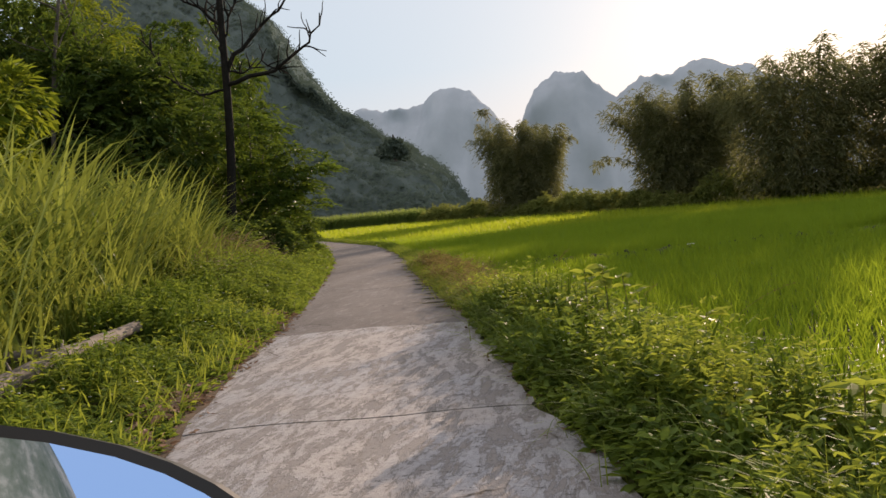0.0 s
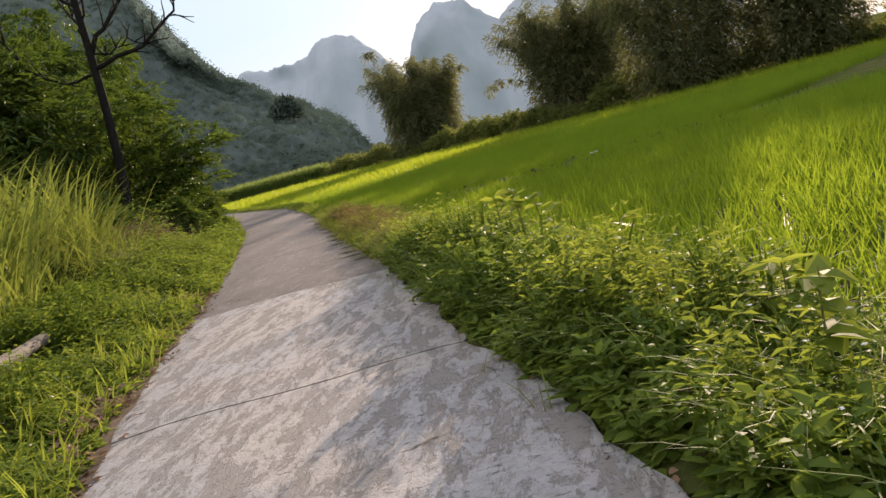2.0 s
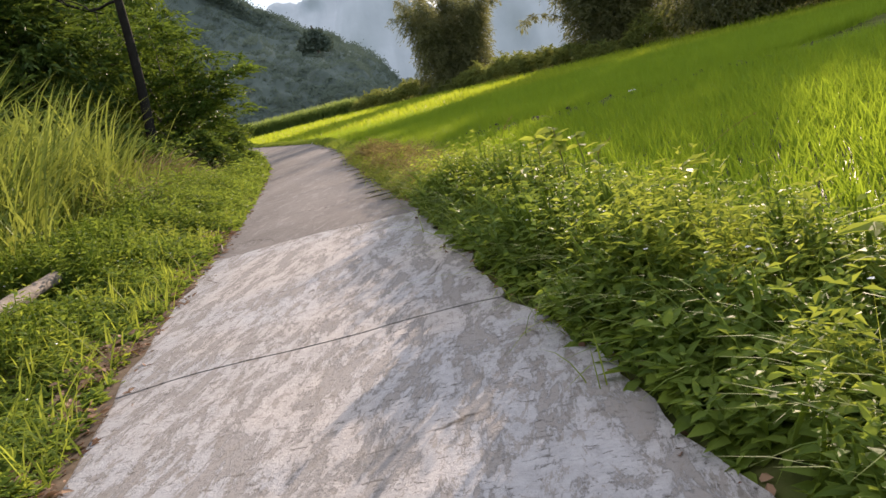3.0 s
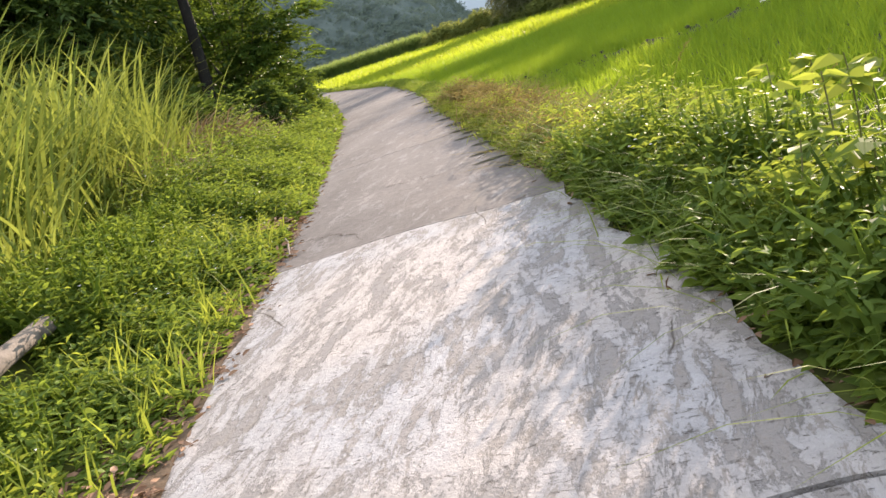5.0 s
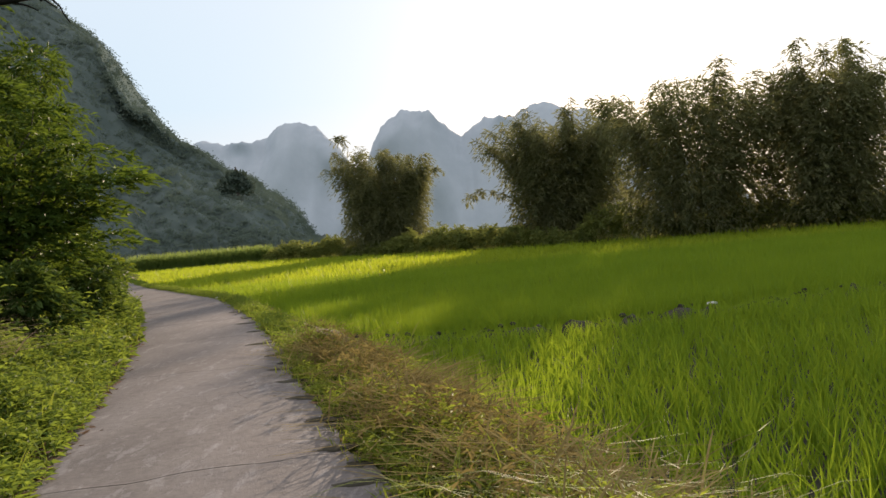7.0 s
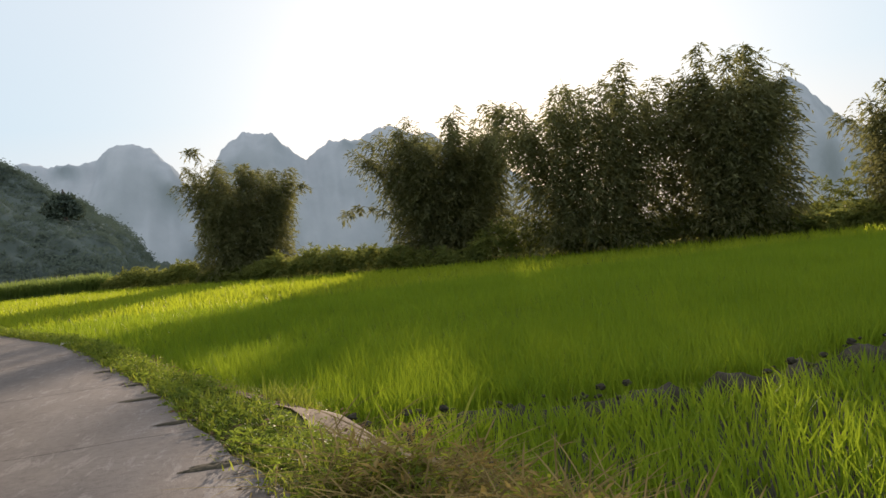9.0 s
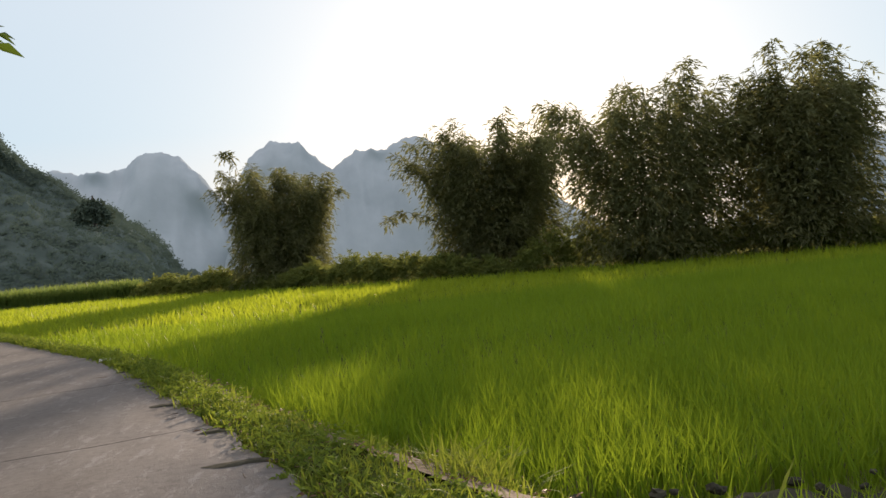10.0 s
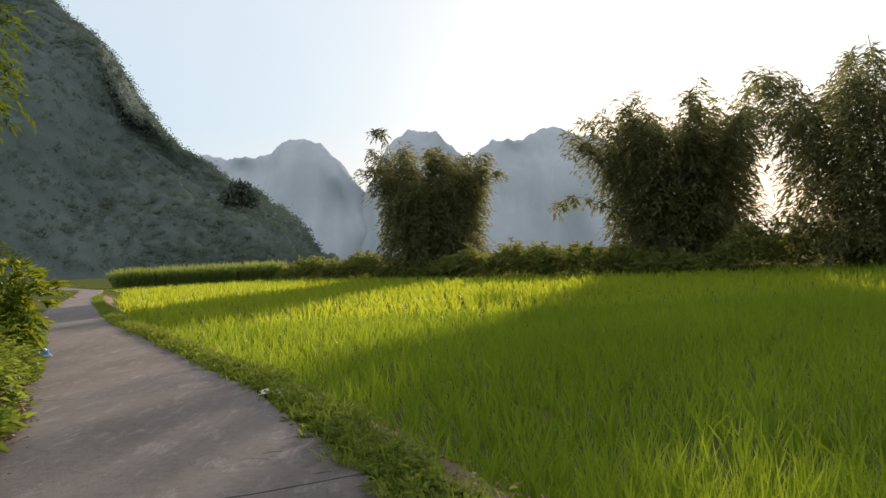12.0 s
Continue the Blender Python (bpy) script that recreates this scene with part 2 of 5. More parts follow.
    l.new(some, crack.inputs[1])
    col = mixed(nt, crack.outputs[0], col, (0.07, 0.06, 0.05))
    bsdf = n["Principled BSDF"]
    l.new(col, bsdf.inputs["Base Color"])
    bsdf.inputs["Roughness"].default_value = 0.85
    bsdf.inputs["Specular IOR Level"].default_value = 0.2
    grit = noise_tex(nt, p, 60, 4, 0.7)
    hs = n.new("ShaderNodeMath")
    hs.operation = "MULTIPLY_ADD"
    l.new(skin, hs.inputs[0])
    hs.inputs[1].default_value = 0.25 + 0.4 * min(peel, 1.0)
    l.new(grit, hs.inputs[2])
    hs2 = n.new("ShaderNodeMath")
    hs2.operation = "SUBTRACT"
    l.new(hs.outputs[0], hs2.inputs[0])
    l.new(fleck, hs2.inputs[1])
    bp = n.new("ShaderNodeBump")
    bp.inputs["Strength"].default_value, bp.inputs["Distance"].default_value = 0.7 if peel > 0.5 else 0.35, 0.012
    l.new(hs2.outputs[0], bp.inputs["Height"])
    l.new(bp.outputs[0], bsdf.inputs["Normal"])
    return m


def plain_material(name, col, rough=0.5, metal=0.0, spec=0.5, wear=0.15):
    m, nt, n, l = nodes_of(name)
    geo = n.new("ShaderNodeNewGeometry")
    f = noise_tex(nt, geo.outputs["Position"], 30, 5)
    c = ramp(nt, f, [(0.3, tuple(x * (1 - wear) for x in col)), (0.7, tuple(min(1, x * (1 + wear)) for x in col))])
    b = n["Principled BSDF"]
    l.new(c, b.inputs["Base Color"])
    b.inputs["Roughness"].default_value, b.inputs["Metallic"].default_value = rough, metal
    b.inputs["Specular IOR Level"].default_value = spec
    return m


M_RICE = leaf_material("rice_leaf", (0.075, 0.165, 0.014), (0.19, 0.3, 0.028), (0.42, 0.53, 0.03), 0.46, patch=0.25, gloss=0.06)
M_RICE_FAR = leaf_material("rice_leaf_far", (0.11, 0.195, 0.016), (0.24, 0.33, 0.03), (0.5, 0.56, 0.03), 0.55, patch=0.12)
M_TALL = leaf_material("tall_grass_leaf", (0.024, 0.07, 0.012), (0.28, 0.34, 0.07), (0.42, 0.47, 0.075), 0.36, patch=1.3, gloss=0.08)
M_STRAW = leaf_material("dry_straw", (0.06, 0.05, 0.02), (0.38, 0.3, 0.125), (0.4, 0.32, 0.09), 0.24, patch=2.6, gloss=0.0)
M_WEED = leaf_material("weed_leaf", (0.026, 0.068, 0.015), (0.18, 0.255, 0.045), (0.35, 0.45, 0.05), 0.41, rough=0.6, patch=1.3, gloss=0.1)
M_WEED_Y = leaf_material("verge_leaf", (0.045, 0.1, 0.018), (0.26, 0.32, 0.05), (0.47, 0.53, 0.06), 0.44, rough=0.6, patch=1.4, gloss=0.07)
M_LITTER = leaf_material("dead_leaf", (0.12, 0.065, 0.045), (0.36, 0.24, 0.16), (0.25, 0.14, 0.05), 0.1, patch=2.0, gloss=0.05)
M_TREE = leaf_material("tree_leaf", (0.012, 0.036, 0.012), (0.1, 0.155, 0.034), (0.22, 0.32, 0.035), 0.24, patch=0.6)
M_TREE_L = leaf_material("pale_tree_leaf", (0.045, 0.095, 0.013), (0.2, 0.27, 0.035), (0.38, 0.44, 0.03), 0.36, patch=0.5)
M_TREE_M = leaf_material("mid_tree_leaf", (0.012, 0.038, 0.01), (0.125, 0.2, 0.035), (0.25, 0.36, 0.033), 0.25, patch=0.9)
M_BAMBOO = leaf_material("bamboo_leaf", (0.055, 0.072, 0.04), (0.19, 0.2, 0.1), (0.38, 0.38, 0.13), 0.38, patch=0.4, gloss=0.05)
M_HEDGE = leaf_material("scrub_leaf", (0.055, 0.09, 0.03), (0.18, 0.22, 0.07), (0.36, 0.38, 0.08), 0.4, patch=0.35, gloss=0.03)
M_CANE = leaf_material("cane_leaf", (0.08, 0.14, 0.04), (0.2, 0.28, 0.08), (0.36, 0.43, 0.09), 0.42, patch=0.3, gloss=0.03)
# haze over the wooded hill is put into these two greyed base colours
M_HILLWOOD = leaf_material("hazed_wood_leaf", (0.085, 0.12, 0.1), (0.135, 0.17, 0.125), (0.15, 0.19, 0.12), 0.08, patch=0.07, gloss=0.0)
M_HILL = surface_material("hazed_hill_ground", [(0.2, (0.09, 0.12, 0.113)), (0.6, (0.118, 0.15, 0.137)), (0.9, (0.145, 0.178, 0.153))], 0.06, 0.95, 0.2, spec=0.0)
# distance haze is put into the base colour: pale, bluish rock
M_FAR = surface_material("hazed_limestone", [(0.2, (0.37, 0.425, 0.46)), (0.6, (0.44, 0.495, 0.53)), (0.9, (0.5, 0.555, 0.585))], 0.012, 0.95, 0.2, spec=0.0)
M_CLIFF = surface_material("cliff_rock", [(0.25, (0.05, 0.07, 0.03)), (0.5, (0.16, 0.15, 0.1)), (0.75, (0.45, 0.36, 0.27))], 0.09, 0.95, 0.4)
M_SOIL = surface_material("soil", [(0.2, (0.05, 0.034, 0.021)), (0.5, (0.092, 0.064, 0.04)), (0.8, (0.155, 0.106, 0.068))], 1.2, 0.95, 0.5)
M_GROUND = surface_material("grassy_ground", [(0.2, (0.05, 0.065, 0.02)), (0.5, (0.08, 0.1, 0.03)), (0.8, (0.15, 0.13, 0.07))], 0.7, 1.0, 0.5, spec=0.0)
M_MUD = surface_material("wet_mud", [(0.2, (0.025, 0.025, 0.018)), (0.5, (0.052, 0.05, 0.038)), (0.8, (0.11, 0.105, 0.08))], 3.0, 0.9, 0.8, spec=0.05)
M_BARK = surface_material("grey_bark", [(0.2, (0.05, 0.045, 0.04)), (0.6, (0.12, 0.105, 0.09)), (0.9, (0.24, 0.22, 0.2))], 4.0, 0.9, 0.6)
M_DEAD = surface_material("dead_bark", [(0.2, (0.01, 0.01, 0.009)), (0.6, (0.02, 0.019, 0.017)), (0.9, (0.07, 0.066, 0.06))], 5.0, 0.95, 0.6, spec=0.1)
M_LOG = surface_material("weathered_log", [(0.25, (0.07, 0.06, 0.05)), (0.5, (0.155, 0.135, 0.115)), (0.85, (0.26, 0.23, 0.2))], 6.0, 0.9, 0.6)
M_CULM = surface_material("bamboo_culm", [(0.2, (0.09, 0.1, 0.03)), (0.6, (0.17, 0.17, 0.06)), (0.9, (0.27, 0.24, 0.1))], 2.0, 0.6, 0.2)
M_HAY = leaf_material("hay", (0.2, 0.13, 0.08), (0.52, 0.4, 0.26), (0.4, 0.3, 0.15), 0.12, patch=3.0, gloss=0.02)
M_TWIG = surface_material("brown_twig", [(0.2, (0.1, 0.075, 0.055)), (0.6, (0.17, 0.13, 0.1)), (0.9, (0.28, 0.22, 0.17))], 8.0, 0.9, 0.4)
M_CRACK = surface_material("crack_dirt", [(0.2, (0.035, 0.03, 0.025)), (0.8, (0.07, 0.06, 0.05))], 20.0, 1.0, 0.3, spec=0.0)
M_CONC = concrete_material("path_concrete", 0.15)
M_PEEL = concrete_material("peeled_concrete", 1.0)

# ---------------------------------------------------------------- plan of the path
LEFT_Y = [-60, 0, 4.9, 6.0, 8.5, 12.2, 16.4, 20.0, 23.2, 26.6, 28.9, 33.0, 36.0, 45.0, 64.0, 72.0, 90.0, 130.0]
LEFT_X = [24.0, 1.12, -0.34, -0.66, -1.2, -2.14, -3.3, -4.35, -5.5, -6.75, -7.65, -9.5, -10.9, -15.2, -22.5, -25.6, -36.0, -62.0]
RIGHT_Y = [-60, 0, 3.9, 6.2, 8.6, 12.5, 16.4, 18.8, 22.2, 26.4, 29.0, 31.4, 34.5, 40.5, 51.0, 57.0, 72.0, 90.0, 130.0]
RIGHT_X = [27.0, 3.2, 2.16, 1.48, 0.83, -0.37, -1.5, -2.16, -3.13, -4.6, -5.58, -6.8, -8.35, -11.45, -16.1, -18.6, -24.2, -34.4, -60.0]


def left_edge(y):
    return np.interp(y, LEFT_Y, LEFT_X)


def right_edge(y):
    return np.interp(y, RIGHT_Y, RIGHT_X)


def verge_width(y):
    return np.interp(y, [0, 8, 20, 24, 32, 60], [1.6, 1.5, 1.4, 1.0, 0.85, 0.9])


FIELD_Z, RICE_Z = -0.57, -0.51
FAR_X = [-60, -30, -18, -9, -1, 2, 7, 14.5, 20, 25, 30, 60]
FAR_Y = [84, 88, 91, 79, 67, 63.5, 59.5, 56, 52.5, 49.0, 46.0, 40.0]


def far_edge(x):
    return np.interp(x, FAR_X, FAR_Y)


def bund_y(x):
    return np.interp(x, [-4, -0.8, 1.2, 2.4, 4.2, 7.3, 9.5, 40], [21.5, 20.65, 20.4, 20.5, 21.1, 22.1, 22.9, 34.0])


def ground_z(x, y):
    """Height of the land: a low bank on one side of the path, sunken paddies on the other."""
    le, re = left_edge(y), right_edge(y)
    a = le - x
    bank = np.interp(a, [-0.2, 0.0, 0.5, 1.6, 3.0, 7.0, 20, 60], [-0.1, -0.02, 0.06, 0.22, 0.4, 1.0, 2.6, 4.0])
    bank = bank * np.interp(y, [-60, 34, 60, 110], [1, 1, 0.35, 0.15])
    b = x - re
    w = verge_width(y)
    drop = np.interp(b / w, [-0.1, 0.0, 0.35, 0.8, 1.0, 1.3], [-0.1, -0.03, 0.0, -0.18, -0.5, FIELD_Z])
    z = np.where(x < (le + re) / 2, bank, drop)
    beyond = np.clip((y - far_edge(x)) / 2.5, 0, 1)
    z = np.where((x > re) & (beyond > 0), z + beyond * (-0.35 - z), z)
    rough = 0.05 * fnoise(x * 0.9, y * 0.9, 3) * np.clip(np.maximum(a, b) * 2, 0, 1) * (1 - 0.8 * ((b > w) & (beyond <= 0)))
    return z + rough


def axis(dense0, dense1, step, reach):
    mid = np.arange(dense0, dense1 + step, step)
    out = [step * 1.0]
    while sum(out) < reach:
        out.append(out[-1] * 1.35)
    ext = np.cumsum(out)
    return np.concatenate([(dense0 - ext)[::-1], mid, dense1 + ext])


def build_ground():
    xs, ys = axis(-26, 20, 0.36, 2600), axis(-6, 60, 0.42, 2600)
    gx, gy = np.meshgrid(xs, ys)
    gz = ground_z(gx, gy)
    far = np.hypot(gx, gy - 30) > 160
    gz = np.where(far, -0.6, gz)
    v = np.stack([gx, gy, gz], -1).reshape(-1, 3)
    nx = len(xs)
    i = (np.arange(len(ys) - 1)[:, None] * nx + np.arange(nx - 1)[None]).ravel()
    me = raw_mesh("ground", v, np.stack([i, i + 1, i + nx + 1, i + nx], 1), smooth=True)
    tagged(piece("ground", me, M_GROUND), "grassy earth with brown soil showing through", "ground", kind="structure")


build_ground()


def build_water():
    """Thin sheet of standing water in the near paddy."""
    m, nt, n, l = nodes_of("paddy_water")
    b = n["Principled BSDF"]
    b.inputs["Base Color"].default_value = (0.035, 0.035, 0.025, 1)
    b.inputs["Roughness"].default_value = 0.6
    b.inputs["Specular IOR Level"].default_value = 0.06
    geo = n.new("ShaderNodeNewGeometry")
    bp = n.new("ShaderNodeBump")
    bp.inputs["Strength"].default_value, bp.inputs["Distance"].default_value = 0.15, 0.02
    l.new(noise_tex(nt, geo.outputs["Position"], 6, 2), bp.inputs["Height"])
    l.new(bp.outputs[0], b.inputs["Normal"])
    ys = np.linspace(-12, 20.2, 50)
    x0 = right_edge(ys) + verge_width(ys) * 1.02
    rows = [np.stack([x0 + (40 - x0) * s, ys, np.full_like(ys, -0.525)], 1) for s in np.linspace(0, 1, 12)]
    v = np.concatenate(rows)
    n_y = len(ys)
    i = (np.arange(11)[:, None] * n_y + np.arange(n_y - 1)[None]).ravel()
    tagged(piece("water", raw_mesh("water", v, np.stack([i, i + n_y, i + n_y + 1, i + 1], 1)), m),
           "shallow still brown water in the paddy", "water", kind="structure")


build_water()

# ---------------------------------------------------------------- concrete path, slab by slab
JOINTS = [-30, -22, -14, -6.5, -2.5, 1.1, 5.06, 8.62, 12.7, 16.6, 19.5, 22.45, 25.75, 29.4, 33.3, 37.6, 42, 47, 52, 58, 64, 71, 78, 86, 96]
JOINT_TILT = {5.06: 0.17, 8.62: 0.1, 12.7: 0.2, 25.75: 0.42, 22.45: 0.4}

JOINT_GAP = {5.06: 0.011, 25.75: 0.01, 12.7: 0.005, 22.45: 0.006, 8.62: 0.004}


def build_path():
    road = anchor("road", (0, 0, 0), "weathered grey concrete village path with cracked joints", "road", kind="structure")
    for k in range(len(JOINTS) - 1):
        a, b = JOINTS[k] + JOINT_GAP.get(JOINTS[k], 0.003), JOINTS[k + 1] - JOINT_GAP.get(JOINTS[k + 1], 0.003)
        rows = max(6, int((b - a) / 0.12)) if a < 45 else 10
        cols = 18
        s, u = np.linspace(0, 1, rows), np.linspace(0, 1, cols)
        ta, tb = JOINT_TILT.get(JOINTS[k], 0.15), JOINT_TILT.get(JOINTS[k + 1], 0.15)
        S, U = np.meshgrid(s, u, indexing="ij")
        skew = (ta * (1 - S) + tb * S) * 2.0 * (U - 0.5)
        wob = 0.035 * vnoise(U * 7 + k * 3.1, np.zeros_like(U), 11) * (1 - S) + 0.035 * vnoise(U * 7 + (k + 1) * 3.1, np.zeros_like(U), 11) * S
        Y = a + (b - a) * S + skew + wob
        le = left_edge(Y) + 0.05 * fnoise(Y * 1.7, Y * 0 + 1.3, 5)
        re = right_edge(Y) + 0.07 * fnoise(Y * 2.1, Y * 0 + 7.7, 6)
        X = le + (re - le) * U
        Z = 0.008 * fnoise(X * 0.8, Y * 0.8, 9) - 0.012 * np.abs(2 * U - 1) ** 4
        top = np.stack([X, Y, Z], -1).reshape(-1, 3)
        i = (np.arange(rows - 1)[:, None] * cols + np.arange(cols - 1)[None]).ravel()
        f = np.stack([i, i + 1, i + cols + 1, i + cols], 1)
        rim = np.concatenate([np.arange(cols), np.arange(1, rows) * cols + cols - 1,
                              (rows - 1) * cols + np.arange(cols - 2, -1, -1), np.arange(rows - 2, 0, -1) * cols])
        low = top[rim] - np.array([0, 0, 0.11])
        n0 = len(top)
        m = len(rim)
        j = np.arange(m)
        side = np.stack([rim, n0 + j, n0 + (j + 1) % m, np.roll(rim, -1)], 1)
        me = raw_mesh("concrete_slab", np.concatenate([top, low]), np.concatenate([f, side]))
        piece("concrete_slab", me, M_PEEL if 0.5 < JOINTS[k] < 8 else M_CONC, road)
    return road


def slab_crack(road, way, seed):
    """A jagged crack filled with dark dirt."""
    r = np.random.default_rng(seed)
    key = np.array(way)
    s = np.linspace(0, 1, 22)
    k = np.linspace(0, 1, len(key))
    x, y = np.interp(s, k, key[:, 0]) + r.normal(0, 0.012, 22), np.interp(s, k, key[:, 1]) + r.normal(0, 0.012, 22)
    u = (x - left_edge(y)) / (right_edge(y) - left_edge(y))
    z = 0.008 * fnoise(x * 0.8, y * 0.8, 9) - 0.012 * np.abs(2 * u - 1) ** 4 + 0.004
    half = 0.0065 * r.uniform(0.4, 1.2, 22) * np.sin(np.pi * np.clip(s, 0.06, 0.94))
    v = np.concatenate([np.stack([x, y - half, z], 1), np.stack([x, y + half, z], 1)])
    i = np.arange(21)
    piece("crack", raw_mesh("crack", v, np.stack([i, i + 1, i + 23, i + 22], 1)), M_CRACK, road)


road = build_path()
for n, way in enumerate(([(-1.25, 9.24), (-0.98, 9.2), (-0.74, 8.98), (-0.58, 8.68)], [(-0.62, 10.72), (-0.52, 10.45), (-0.33, 10.47)],
                         [(0.1, 10.9), (0.28, 10.85), (0.4, 10.95)], [(-0.95, 10.5), (-0.8, 10.55), (-0.7, 10.48)])):
    slab_crack(road, way, 61 + n)

# ---------------------------------------------------------------- rice
def rice_field(name, label, mat, pts, blades, height, width, seed, lean=(0.05, 0.3), thin=1.0):
    r = np.random.default_rng(seed)
    n = len(pts)
    root = np.repeat(pts, blades, 0)
    root[:, :2] += r.normal(0, 0.035 * thin, (n * blades, 2))
    hill_h = np.repeat(height * r.uniform(0.82, 1.12, n) * (1 + 0.12 * vnoise(pts[:, 0] * 0.4, pts[:, 1] * 0.4, 21)), blades)
    me = blade_mesh(name, root, r.uniform(0, 2 * np.pi, n * blades), hill_h * r.uniform(0.6, 1.1, n * blades),
                    width * r.uniform(0.7, 1.2, n * blades), r.uniform(*lean, n * blades), r.uniform(0.02, 0.4, n * blades), 2,
                    twist=r.uniform(0, np.pi, n * blades))
    tagged(piece(name, me, mat), label, "rice", kind="stuff")


def rice_points(x0, x1, y0, y1, gap, keep, seed):
    r = np.random.default_rng(seed)
    gx, gy = np.meshgrid(np.arange(x0, x1, gap), np.arange(y0, y1, gap))
    p = np.stack([gx.ravel(), gy.ravel()], 1) + r.normal(0, gap * 0.22, (gx.size, 2))
    p = p[keep(p[:, 0], p[:, 1])]
    return np.column_stack([p, np.full(len(p), RICE_Z - 0.03)])


def in_near(x, y):
    return (x > right_edge(y) + verge_width(y) * 1.08) & (y < bund_y(x) - 0.3)


def in_far(x, y):
    return (x > right_edge(y) + verge_width(y) * 1.1) & (y > bund_y(x) + 0.3) & (y < far_edge(x) - 0.4)


near = rice_points(-3, 14, -1, 30, 0.2, lambda x, y: in_near(x, y) & (x < 6 + 0.62 * y), 31)
rice_field("rice_plants", "bright green young rice standing in the near paddy", M_RICE, near, 13, 0.42, 0.017, 32, (0.03, 0.24))
front = rice_points(-6, 16, 20, 30, 0.17, lambda x, y: in_far(x, y) & (y < bund_y(x) + 6) & (x < 1 + 0.75 * (y - 14)), 39)
rice_field("rice_plants", "thick bright green rice along the mud bank", M_RICE, front, 19, 0.47, 0.011, 40, (0.02, 0.2))
mid = rice_points(-20, 24, 20, 42, 0.23, lambda x, y: in_far(x, y) & (y >= bund_y(x) + 6) & (x < 1 + 0.75 * (y - 14)), 33)
rice_field("rice_plants", "bright green young rice in the wide paddy", M_RICE, mid, 9, 0.45, 0.018, 34, (0.03, 0.24))
far_pts = rice_points(-34, 50, 42, 95, 0.46, lambda x, y: in_far(x, y) & (x < 1 + 0.8 * (y - 14)), 35)
rice_field("rice_plants", "bright green rice far across the wide paddy", M_RICE_FAR, far_pts, 6, 0.47, 0.05, 36, thin=2.5)


side_pts = rice_points(4, 30, -12, 32, 0.46, lambda x, y: in_near(x, y) & (x >= np.minimum(6 + 0.62 * y, 14)), 37)
rice_field("rice_plants", "young rice at the side of the near paddy", M_RICE_FAR, side_pts, 6, 0.46, 0.05, 38, thin=2.5)


def build_bund():
    """The low mud bank between the two paddies, with clods and grey stubble."""
    xs = np.arange(-2.4, 36, 0.12)
    prof = np.array([-0.25, -0.18, -0.09, 0.0, 0.09, 0.18, 0.25])
    hgt = np.array([-0.12, 0.04, 0.11, 0.14, 0.12, 0.05, -0.12])
    X = np.repeat(xs[:, None], 7, 1)
    Y = bund_y(X) + prof[None] * (0.8 + 0.25 * vnoise(X * 0.9, X * 0, 41)) + 0.08 * vnoise(X * 2, prof[None] * 4 + X * 0, 42)
    Z = -0.51 + (hgt[None] + 0.05) * np.clip((X + 1.9) / 1.6, 0, 1) - 0.05 + 0.12 * fnoise(X * 4.2, Y * 4.2, 43)
    v = np.stack([X, Y, Z], -1).reshape(-1, 3)
    i = (np.arange(len(xs) - 1)[:, None] * 7 + np.arange(6)[None]).ravel()
    tagged(piece("earth_bank", raw_mesh("earth_bank", v, np.stack([i, i + 7, i + 8, i + 1], 1), True), M_MUD),
           "low grey mud bank between two rice paddies", "bank", kind="structure")


build_bund()


def soil_strip():
    """Trodden brown earth between the verge grass and the rice."""
    ys = np.arange(17, 62, 0.25)
    cols = np.linspace(0.42, 1.02, 7)
    Y = np.repeat(ys[:, None], 7, 1)
    X = right_edge(Y) + verge_width(Y) * (cols[None] + 0.1 * vnoise(Y * 0.8, cols[None] * 3 + Y * 0, 45))
    Z = ground_z(X, Y) + 0.012
    i = (np.arange(len(ys) - 1)[:, None] * 7 + np.arange(6)[None]).ravel()
    tagged(piece("soil", raw_mesh("soil", np.stack([X, Y, Z], -1).reshape(-1, 3), np.stack([i, i + 1, i + 8, i + 7], 1), True), M_SOIL),
           "bare reddish-brown earth along the paddy's rim", "soil", kind="structure")


def edge_soil():
    """Damp brown earth where the weeds meet the concrete."""
    ys = np.arange(0, 40, 0.2)
    cols = np.linspace(-0.05, 0.34, 6)
    Y = np.repeat(ys[:, None], 6, 1)
    X = left_edge(Y) - cols[None] + 0.05 * vnoise(Y * 2.3, cols[None] * 5 + Y * 0, 46)
    Z = np.maximum(ground_z(X, Y), -0.012) + 0.012
    i = (np.arange(len(ys) - 1)[:, None] * 6 + np.arange(5)[None]).ravel()
    tagged(piece("soil", raw_mesh("soil", np.stack([X, Y, Z], -1).reshape(-1, 3), np.stack([i, i + 1, i + 7, i + 6], 1), True), M_SOIL),
           "damp brown earth along the path's weedy edge", "soil", kind="structure")


soil_strip()
edge_soil()

